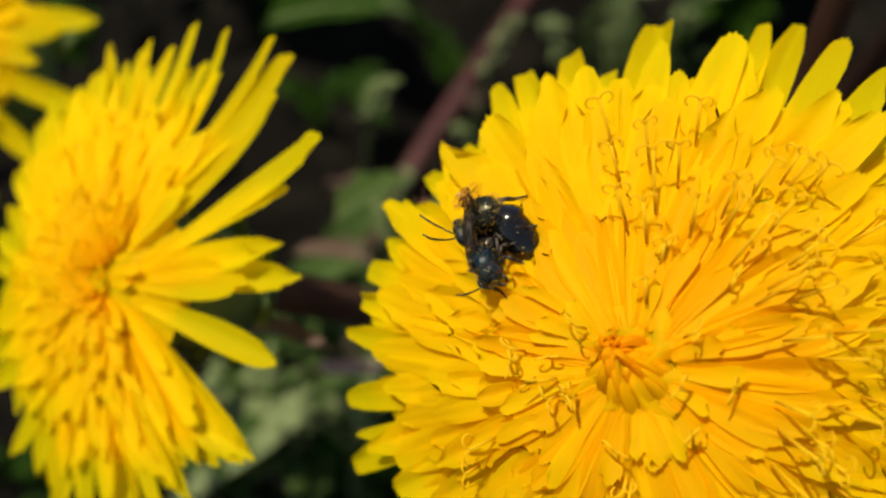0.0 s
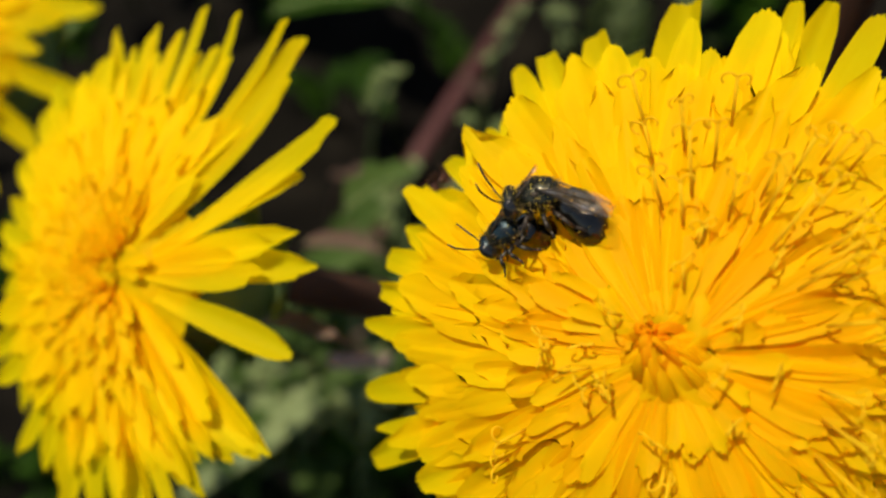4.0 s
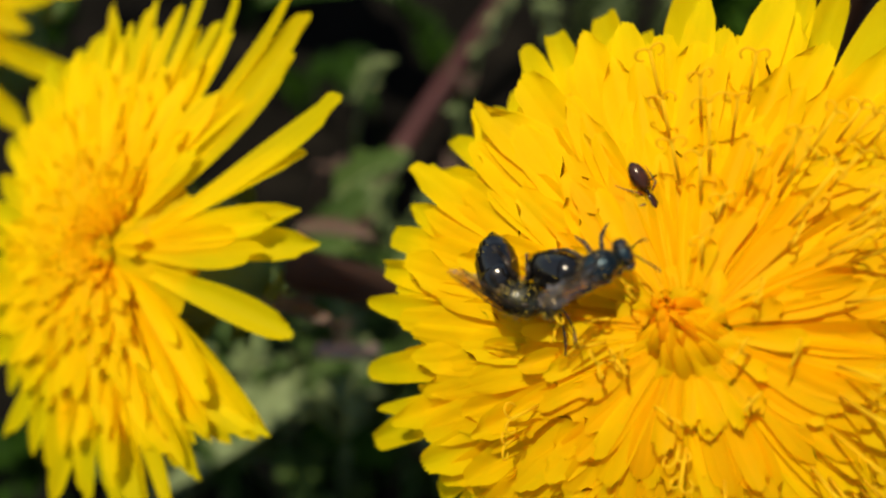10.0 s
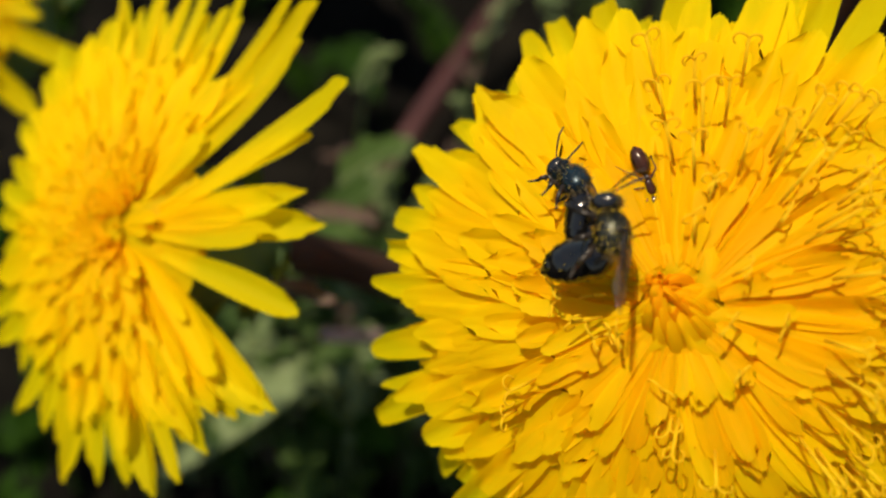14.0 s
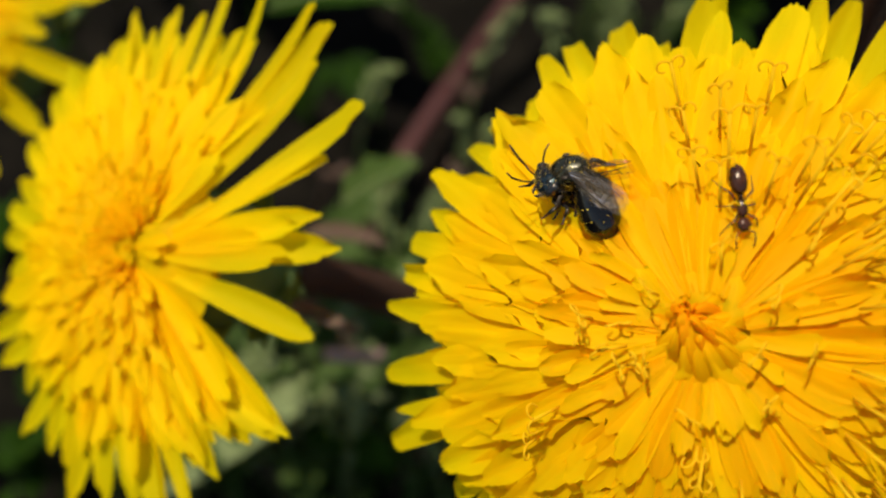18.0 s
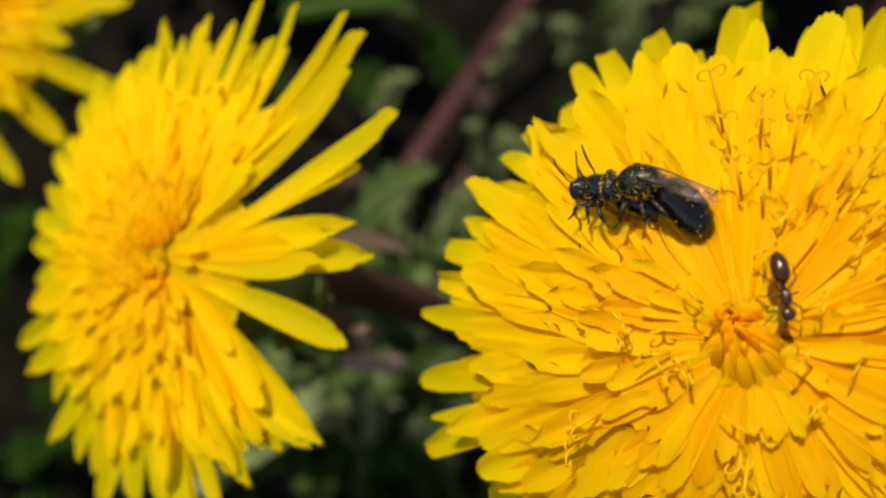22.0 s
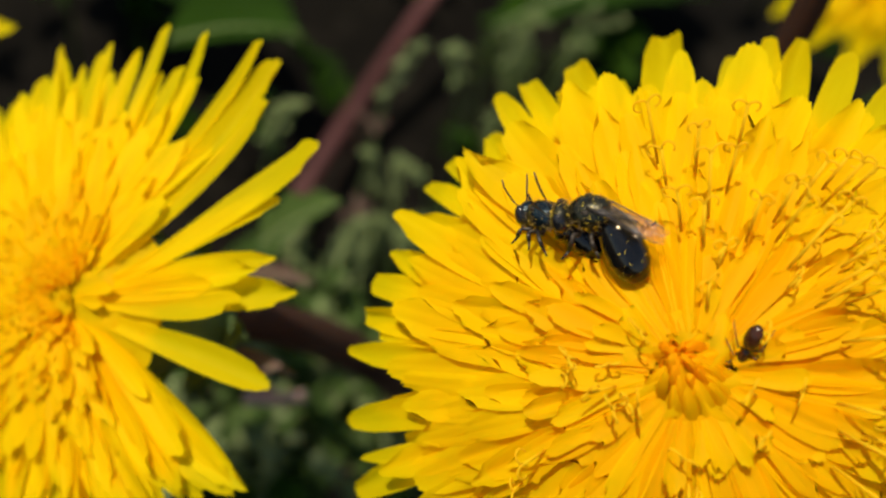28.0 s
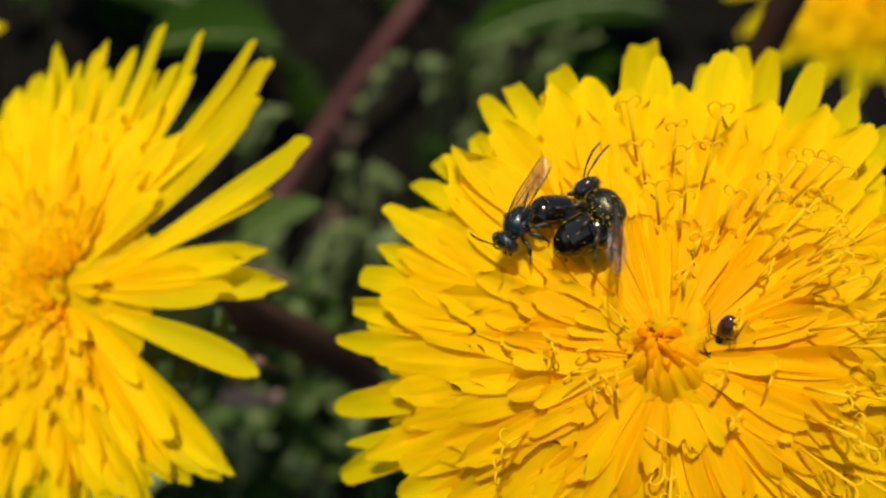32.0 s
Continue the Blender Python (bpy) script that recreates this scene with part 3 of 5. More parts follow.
FEATHERY = ((25, 99), (23, 101), (11, 91), (4, 80), (3, 76), (6, 73), (10, 72), (-7, 69), (-2, 68), (4, 69), (-6, 81), (15, 82), (36, 100), (32, 104))
ROUNDED = ((-3, 56), (-8, 54), (-2, 62), (-11, 54), (-6, 58), (-14, 50), (4, 55), (-17, 53), (-9, 61), (-21, 49), (1, 51), (-28, 46))
# one feathery weed in two tones: pale for sunlit shoots, dark for shaded ones
weeds("pale_weeds", "feathery weed shoots in a pale grey-green, sunlit tone", 24, LEAF_PALE, 1.9, 15, (34, 45), 0.5, spots=FEATHERY, spread=2.0)
weeds("weed_leaves", "low feathery weeds in a dark grey-green, shaded tone", 16, LEAF_GREY_SHADED, 2.3, 11, (22, 38), 0.42, spots=FEATHERY, spread=4.0, pairs=(6, 10), clear=((-9, 74), (10, 104), 8))
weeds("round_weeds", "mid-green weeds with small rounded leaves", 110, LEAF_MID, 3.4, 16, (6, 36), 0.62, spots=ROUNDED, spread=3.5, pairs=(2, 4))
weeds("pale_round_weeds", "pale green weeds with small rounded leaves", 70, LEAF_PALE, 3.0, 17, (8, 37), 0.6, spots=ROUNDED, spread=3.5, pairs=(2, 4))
weeds("green_weeds", "green weeds that cover the soil, darkened as shade", 170, LEAF, 5.0, 12, (6, 24), 0.45, reach=((-90, 100), (0, 180)), clear=((-11, 80), (16, 122), 13))
weeds("dry_weeds", "dry pinkish brown plant bits among the weeds", 22, LEAF_DEAD, 2.8, 13, (16, 38), 0.35, spots=ROUNDED + FEATHERY[5:12], spread=4.0, pairs=(1, 2))


# ---- insects ----
def cuticle_material(name, low, high, rough, sheen, grain, relief=0.3, coat=0.3):
    m, nodes, links, b = material(name, rough, 0.45)
    n1 = noise_tex(nodes, links, grain, 3, 0.6)
    n2 = noise_tex(nodes, links, grain * 0.15, 2, 0.5)
    c = ramp(nodes, links, n2.outputs["Fac"], [(0.35, low), (0.65, high)])
    links.new(c, b.inputs["Base Color"])
    b.inputs["Metallic"].default_value = sheen
    b.inputs["Coat Weight"].default_value = coat
    b.inputs["Coat Roughness"].default_value = 0.05
    b.inputs["Specular Tint"].default_value = (1.0, 0.86, 0.66, 1)
    bump(nodes, links, b, n1.outputs["Fac"], relief, 0.00003)
    return m


def wing_material():
    """A clear membrane: golden where one looks through, with silvery glints painted in noise streaks."""
    m, nodes, links, b = material("wing_membrane", 0.16, 1.0)
    n1 = noise_tex(nodes, links, 2400, 3, 0.6, (0.18, 1, 1))
    c = ramp(nodes, links, n1.outputs["Fac"], [(0.35, (0.24, 0.17, 0.09)), (0.55, (0.6, 0.54, 0.5)), (0.68, (0.95, 0.9, 0.95))])
    links.new(c, b.inputs["Base Color"])
    b.inputs["Metallic"].default_value = 0.6
    bump(nodes, links, b, n1.outputs["Fac"], 1.0, 0.00016)
    t = nodes.new("ShaderNodeBsdfTransparent")
    t.inputs["Color"].default_value = (0.92, 0.85, 0.7, 1)
    s = nodes.new("ShaderNodeMixShader")
    # the same noise sets where the painted glints cover the clear membrane
    share = ramp(nodes, links, n1.outputs["Fac"], [(0.42, (0.95, 0.95, 0.95)), (0.56, (0.86, 0.86, 0.86)), (0.66, (0.45, 0.45, 0.45))])
    links.new(share, s.inputs[0])
    links.new(b.outputs[0], s.inputs[1])
    links.new(t.outputs[0], s.inputs[2])
    links.new(s.outputs[0], nodes["Material Output"].inputs["Surface"])
    return m


BLACK = cuticle_material("bee_black", (0.002, 0.0018, 0.0016), (0.005, 0.0042, 0.0034), 0.17, 0.0, 12000, 0.05, 0.25)
SHEEN = cuticle_material("bee_dark_metallic", (0.006, 0.006, 0.003), (0.035, 0.032, 0.014), 0.26, 0.6, 16000, 0.5, 0.2)
SHEEN_TEAL = cuticle_material("bee_dark_teal", (0.003, 0.006, 0.007), (0.014, 0.03, 0.034), 0.24, 0.65, 16000, 0.5, 0.25)
LEG = cuticle_material("bee_leg", (0.005, 0.0035, 0.002), (0.016, 0.009, 0.005), 0.45, 0.0, 14000, 0.3, 0.0)
EYE = cuticle_material("bee_eye", (0.005, 0.005, 0.0055), (0.01, 0.01, 0.011), 0.2, 0.0, 30000, 0.15, 0.2)
ANT_BODY = cuticle_material("ant_dark_brown", (0.016, 0.005, 0.0018), (0.045, 0.013, 0.005), 0.2, 0.0, 14000, 0.15, 0.0)
ANT_LEG = cuticle_material("ant_leg_brown", (0.03, 0.009, 0.003), (0.07, 0.022, 0.008), 0.5, 0.0, 14000, 0.2, 0.0)
WING = wing_material()
FUZZ = cuticle_material("bee_fuzz", (0.12, 0.07, 0.02), (0.3, 0.19, 0.06), 0.5, 0.0, 9000)
POLLEN = thin_material("pollen", [(0.0, (0.85, 0.5, 0.02)), (1.0, (0.95, 0.72, 0.08))], 0.7, 0.1, (1, 1, 1), 4000)


def lathe(rings, sides=20, bend=0.0, flat=1.0):
    """A round body along -x from rings of (distance, radius); bend: degrees by which it curls down towards its end."""
    verts, faces = [], []
    total = rings[-1][0] - rings[0][0]
    x, z, last = 0.0, 0.0, rings[0][0]
    for d, r in rings:
        ang = radians(bend) * (d - rings[0][0]) / total
        x += (d - last) * math.cos(ang)
        z -= (d - last) * math.sin(ang)
        last = d
        for k in range(sides):
            a = 2 * math.pi * k / sides
            up = r * math.sin(a)
            verts.append((-(x + rings[0][0]) * MM - up * math.sin(ang) * MM, r * flat * math.cos(a) * MM, (z + up * math.cos(ang)) * MM))
    n = len(rings)
    for i in range(n - 1):
        for k in range(sides):
            k2 = (k + 1) % sides
            faces.append((i * sides + k, (i + 1) * sides + k, (i + 1) * sides + k2, i * sides + k2))
    faces.append(tuple(range(sides)))
    faces.append(tuple((n - 1) * sides + k for k in range(sides - 1, -1, -1)))
    return verts, faces


def ovoid(centre, radii, sides=16, rows=10):
    verts, faces = [], []
    for i in range(rows + 1):
        a = math.pi * i / rows
        for k in range(sides):
            b = 2 * math.pi * k / sides
            verts.append(((centre[0] + radii[0] * math.cos(a)) * MM, (centre[1] + radii[1] * math.sin(a) * math.cos(b)) * MM, (centre[2] + radii[2] * math.sin(a) * math.sin(b)) * MM))
    for i in range(rows):
        for k in range(sides):
            k2 = (k + 1) % sides
            faces.append((i * sides + k, (i + 1) * sides + k, (i + 1) * sides + k2, i * sides + k2))
    return verts, faces


def limb(points, radii, sides=7):
    return tube([Vector(p) * MM for p in points], [r * MM for r in radii], sides)


def wing_mesh(length, width, side):
    """A wing along -x, slightly rippled; the long straight edge lies outward."""
    verts, faces, rows, cols = [], [], 14, 6
    for i in range(rows + 1):
        s = i / rows
        w = width * (0.16 + 0.84 * math.sin(math.pi * min(1.0, 0.05 + 0.62 * s)) ** 1.2) * (1 if s < 0.8 else math.sqrt(max(0.02, 1 - ((s - 0.8) / 0.2) ** 2)))
        for k in range(cols + 1):
            v = k / cols
            y = side * (0.1 * width * s + w * (0.12 - v))
            z = 0.07 * math.sin(11 * v + 6 * s) * width + 0.06 * length * s * (1 - s)
            verts.append((-length * s * MM, y * MM, z * MM))
    for i in range(rows):
        for k in range(cols):
            j = i * (cols + 1) + k
            faces.append((j, j + 1, j + cols + 2, j + cols + 1))
    return verts, faces, rows, cols


def wing_veins(verts, rows, cols, radius):
    pieces = []
    for col, stop in ((0, rows), (1, int(rows * 0.75)), (3, int(rows * 0.8)), (5, int(rows * 0.55))):
        pts = [Vector(verts[i * (cols + 1) + col]) for i in range(stop)]
        pieces.append(tube(pts, [radius * MM * (1.6 if col == 0 else 1) * (1 - 0.5 * i / rows) for i in range(stop)], 5))
    for row, a, b in ((int(rows * 0.55), 0, 3), (int(rows * 0.72), 0, 4), (int(rows * 0.4), 3, 5)):
        pieces.append(tube([Vector(verts[row * (cols + 1) + c]) for c in range(a, b + 1)], [radius * MM * 0.8] * (b - a + 1), 5))
    return pieces


def part(name, data, mat, parent, label="", m=None):
    return sheet(name, data[0], data[1], mat, parent, m, label)


def bee(label, seed, dust, size, shine, thorax_label, head_label):
    """A small black bee: x ahead, z its back; the thorax lies at the origin."""
    rng = random.Random(seed)
    body = tagged(new("bee"), label, "bee", "mating bees")
    body.scale = (size, size, size)
    thorax = part("thorax", lathe([(-0.98, 0.22), (-0.9, 0.46), (-0.7, 0.66), (-0.4, 0.8), (0.0, 0.84), (0.34, 0.8), (0.42, 0.76), (0.48, 0.76), (0.66, 0.62), (0.78, 0.55), (0.86, 0.42), (0.96, 0.2)], 22, 0, 0.96), shine, body, thorax_label)
    part("scutellum", ovoid((-0.52, 0, 0.52), (0.24, 0.42, 0.2)), shine, thorax)
    for s in (-1, 1):
        part("tegula", ovoid((0.12, s * 0.66, 0.5), (0.19, 0.13, 0.1), 10, 6), LEG, thorax)
    head = part("head", ovoid((1.32, 0, -0.12), (0.46, 0.74, 0.7), 20, 14), shine, body, head_label)
    for s in (-1, 1):
        part("eye", ovoid((1.36, s * 0.56, -0.08), (0.34, 0.24, 0.54), 14, 10), EYE, head, "large glossy black eye")
        part("antenna", joined([limb([(1.7, s * 0.16, 0.05), (1.95, s * 0.36, 0.38), (2.05, s * 0.5, 0.6)], [0.045, 0.04, 0.04]),
                                limb([(2.04, s * 0.49, 0.58), (2.2, s * 0.62, 0.9), (2.34, s * 0.78, 1.3), (2.4, s * 0.84, 1.75)], [0.045, 0.055, 0.055, 0.04])]), LEG, head, "thin dark elbowed antenna")
        part("mandible", limb([(1.5, s * 0.3, -0.66), (1.6, s * 0.22, -0.9), (1.62, s * 0.06, -1.0)], [0.11, 0.09, 0.04]), LEG, head)
    part("neck", limb([(0.85, 0, -0.1), (1.05, 0, -0.12)], [0.24, 0.24], 10), BLACK, body)
    abdomen = part("abdomen", lathe([(0.0, 0.16), (0.12, 0.32), (0.34, 0.66), (0.6, 0.84), (0.86, 0.92), (0.91, 0.85)], 22, 14), BLACK, body, "glossy black abdomen", Matrix.Translation((-0.82 * MM, 0, -0.08 * MM)))
    # overlapping plates along the curled abdomen
    spine, specks, x, z = [], [], 0.0, 0.0
    for k in range(61):
        d = 3.0 * k / 60
        ang = radians(42) * max(0, d - 0.3) / 2.7
        spine.append((x, z, ang))
        x += 0.06 * math.cos(ang)
        z -= 0.06 * math.sin(ang)
    for d0, d1, r0, r1 in ((0.68, 1.25, 0.88, 0.95), (1.16, 1.72, 0.92, 0.96), (1.62, 2.14, 0.92, 0.87), (2.04, 2.5, 0.83, 0.66), (2.42, 2.98, 0.64, 0.1)):
        v, f = [], []
        for i in range(7):
            t = i / 6
            d = d0 + (d1 - d0) * t
            r = r0 + (r1 - r0) * (t ** 1.5 if r1 < r0 else t) + (0.014 * t - 0.002)
            px, pz, ang = spine[min(60, int(d * 20))]
            for k in range(22):
                a = 2 * math.pi * k / 22
                up = r * math.sin(a)
                v.append(((-px - up * math.sin(ang)) * MM, r * math.cos(a) * MM, (pz + up * math.cos(ang)) * MM))
        f = [(i * 22 + k, (i + 1) * 22 + k, (i + 1) * 22 + (k + 1) % 22, i * 22 + (k + 1) % 22) for i in range(6) for k in range(22)]
        part("plate", (v, f), BLACK, abdomen)
        specks += rng.sample(v, 12)
    part("pollen", joined([ovoid((p[0] / MM, p[1] / MM, p[2] / MM), (g, g, g), 6, 4) for p, g in ((q, rng.uniform(0.012, 0.028)) for q in specks)]), POLLEN, abdomen, "scattered yellow pollen grains")
    for s in (-1, 1):
        for x0, reach, back in ((0.5, 0.95, 0.55), (0.05, 1.1, -0.25), (-0.38, 1.05, -0.95)):
            knee = (x0 + back * 0.4, s * (0.4 + reach * 0.62), -0.55 + rng.uniform(-0.1, 0.15))
            ankle = (x0 + back * 0.9, s * (0.42 + reach * 0.7), -1.15 + rng.uniform(-0.1, 0.1))
            toe = (x0 + back * 1.45, s * (0.5 + reach * 0.75), -1.5)
            part("leg", joined([limb([(x0, s * 0.3, -0.55), (x0 + back * 0.15, s * 0.55, -0.75), knee], [0.12, 0.13, 0.1]),
                                limb([knee, ((knee[0] + ankle[0]) / 2, (knee[1] + ankle[1]) / 2 + s * 0.04, (knee[2] + ankle[2]) / 2), ankle], [0.09, 0.125, 0.1]),
                                limb([ankle, toe, (toe[0] + 0.12, toe[1], toe[2] - 0.05)], [0.075, 0.05, 0.03])]), LEG, body, "short dark leg")
    wings = []
    for s in (-1, 1):
        v, f, r, c = wing_mesh(3.9, 1.05, s)
        wing = part("forewing", (v, f), WING, body, "clear smoky wing with dark veins", Matrix.Translation((0.05 * MM, s * 0.5 * MM, 0.62 * MM)))
        for vein in wing_veins(v, r, c, 0.03):
            part("vein", vein, LEG, wing)
        v, f, r, c = wing_mesh(3.0, 0.75, s)
        part("hindwing", (v, f), WING, wing, "", Matrix.Translation((-0.35 * MM, -s * 0.12 * MM, -0.12 * MM)) @ Matrix.Rotation(radians(s * 6), 4, "Z"))
        wings.append(wing)
    grains = []
    for _ in range(dust):
        a, b = rng.uniform(0, math.pi), rng.uniform(0, 2 * math.pi)
        c = rng.choice(((0, 0, 0, 0.97, 0.83), (0, 0, 0, 0.97, 0.83), (1.32, 0, -0.12, 0.48, 0.74)))
        p = (c[0] + c[3] * math.cos(a), c[1] + c[4] * math.sin(a) * math.cos(b), c[2] + c[4] * math.sin(a) * math.sin(b))
        g = rng.uniform(0.008, 0.026)
        grains.append(ovoid(p, (g, g, g), 6, 4))
    part("pollen", joined(grains), POLLEN, body, "scattered yellow pollen grains")
    # short fuzz on thorax and head
    fuzz = []
    for _ in range(420):
        a, b = rng.uniform(0.2, math.pi - 0.1), rng.uniform(0, 2 * math.pi)
        c = rng.choice(((0, 0, 0, 0.95, 0.82), (0, 0, 0, 0.95, 0.82), (1.32, 0, -0.12, 0.46, 0.72)))
        n = Vector((math.cos(a), math.sin(a) * math.cos(b), math.sin(a) * math.sin(b)))
        p = Vector(c[:3]) + Vector((n.x * c[3], n.y * c[4], n.z * c[4])) * 0.97
        tip = p + (n + Vector((rng.uniform(-0.9, 0.1), rng.uniform(-0.4, 0.4), rng.uniform(-0.4, 0.4)))) * rng.uniform(0.12, 0.24)
        fuzz.append(limb([p, tip], [0.014, 0.004], 3))
    part("fuzz", joined(fuzz), FUZZ, body, "short golden-brown hairs")
    return body, abdomen, wings


def ant(label):
    body = tagged(new("ant"), label, "ant")
    body.scale = (0.88, 0.88, 0.88)
    part("gaster", lathe([(0.5, 0.05), (0.56, 0.2), (0.72, 0.34), (1.05, 0.43), (1.45, 0.42), (1.8, 0.3), (2.02, 0.06)], 18, 8), ANT_BODY, body, "glossy dark brown gaster")
    part("petiole", ovoid((-0.45, 0, -0.02), (0.12, 0.12, 0.2), 10, 6), ANT_BODY, body)
    part("mesosoma", lathe([(-0.5, 0.1), (-0.42, 0.22), (-0.2, 0.27), (0.02, 0.22), (0.2, 0.21), (0.36, 0.1)], 14, 0), ANT_BODY, body, "narrow brown middle body")
    head = part("head", ovoid((0.85, 0, -0.04), (0.36, 0.33, 0.27), 14, 10), ANT_BODY, body, "rounded dark brown head")
    for s in (-1, 1):
        part("antenna", limb([(1.12, s * 0.1, 0), (1.3, s * 0.45, 0.1), (1.62, s * 0.5, -0.05), (1.95, s * 0.42, -0.2)], [0.035, 0.03, 0.04, 0.04], 6), ANT_LEG, head)
        part("eye", ovoid((0.92, s * 0.28, 0.08), (0.07, 0.05, 0.07), 8, 6), EYE, head)
        for x0, back in ((0.3, 0.7), (0.05, -0.15), (-0.2, -0.9)):
            part("leg", limb([(x0, s * 0.16, -0.14), (x0 + back * 0.5, s * 0.55, 0.2), (x0 + back * 0.95, s * 0.82, -0.35), (x0 + back * 1.35, s * 0.98, -0.7)], [0.045, 0.045, 0.032, 0.02], 6), ANT_LEG, body, "thin brown leg")
    return body


front_bee, front_abdomen, front_wings = bee("small black bee carrying its mate on the florets", 5, 120, 0.83, SHEEN_TEAL, "dark blue-green metallic thorax", "dark blue-green metallic head")
rear_bee, rear_abdomen, rear_wings = bee("small black bee clinging to its mate, pollen-dusted", 6, 520, 0.96, SHEEN, "dark golden metallic thorax dusted with pollen", "dark metallic head")
small_ant = ant("small glossy dark brown ant among the florets")


# ---- what moves: seconds, place in mm, turn in degrees ----
FRONT_BODY = [(0, 2.16, 25.75, 97.77, 65.9, -19.3, -79.7), (1, 2.07, 25.82, 97.7, 58.6, 9.1, -87.4), (2, 2.32, 25.81, 97.91, 61.4, -13.3, -82.6), (3, 2.35, 26.24, 97.9, 40.6, 13, -118.6), (3.5, 2.19, 26.41, 97.81, 33.7, 49.9, -149), (5.5, 1.05, 27.12, 96.65, 33.6, 58.2, 169.8), (6, 1.06, 27.15, 96.68, 33.9, 58.9, 170.2), (7, 1.24, 27.18, 96.95, 48.5, 57.6, -148.9), (7.5, 1.76, 26.98, 97.58, 42.6, 49, -131.1), (8, 1.08, 26.57, 96.57, 67.7, 20.7, -88.8), (8.25, 1.12, 25.91, 96.45, 84.3, -1.5, -70.5), (8.5, 1.16, 25.24, 96.32, 94.6, -27.3, -57.7), (9, 3, 22.55, 98.45, 86.3, -44.3, -33.6), (9.5, 4.01, 22.21, 99.82, 69.6, -40.5, -15.2), (10, 4.56, 22.15, 99.88, 46, -18.8, 19.3), (11, 5.65, 23.37, 99.02, 19, 0.6, 20.5), (12, 5.43, 23.36, 98.67, 18.5, -12.6, 21.9), (12.5, 5.8, 23.49, 100.25, 40.6, -15.4, 50.6), (13, 4.62, 23.02, 100.05, 62.2, -18.4, 73.2), (13.5, 4.25, 24.06, 99.75, 58.8, 17.9, 99.1), (14, 4.07, 25.63, 99.34, 51.7, 23.7, 114.6), (14.5, 3.78, 27.01, 98.9, 36.2, 30, 120), (15, 3.69, 27.58, 98.82, 30.8, 37.7, 114.5), (15.5, 3.65, 27.69, 98.8, 30.4, 38, 114.1), (17.5, 3.02, 28.06, 98.14, 29.1, 35.1, 113.7), (17.667, 2.98, 27.95, 98.1, 35.6, 7.7, 140.6), (17.833, 2.93, 27.84, 98.05, 29, -19.5, 165.7), (18, 2.89, 27.73, 98.01, 6.7, -39.9, -158.5), (18.25, 2.77, 27.93, 97.89, 30.7, -3.4, 160.4), (18.5, 2.65, 28.13, 97.78, 27.1, 38.9, 127.5), (19, 2.76, 28.11, 97.98, 20.3, 35.5, 125), (21, 2.67, 27.97, 98.02, 18.8, 35.9, 131), (23, 2.64, 27.95, 98.01, 21.6, 37.3, 140.2), (24.5, 2.5, 28.18, 97.79, 21.9, 36.3, 141.7), (27, 2.85, 28.27, 98.15, 15, 38.6, 121.6), (29, 2.93, 27.79, 98.3, 11.3, 38.6, 125.6), (29.5, 2.78, 27.65, 98.24, 20.2, 40, 154.7), (29.75, 2.82, 27.58, 98.27, 24.1, 29, -170.4), (30, 2.86, 27.51, 98.3, 20.5, 18, -139.1), (30.5, 2.17, 27.48, 97.94, 24.4, 33.4, -136.5), (31, 2.24, 27.45, 98.05, 25.9, 26.8, -124), (32, 2.37, 27.33, 98.18, 25.6, 20.9, -132)]
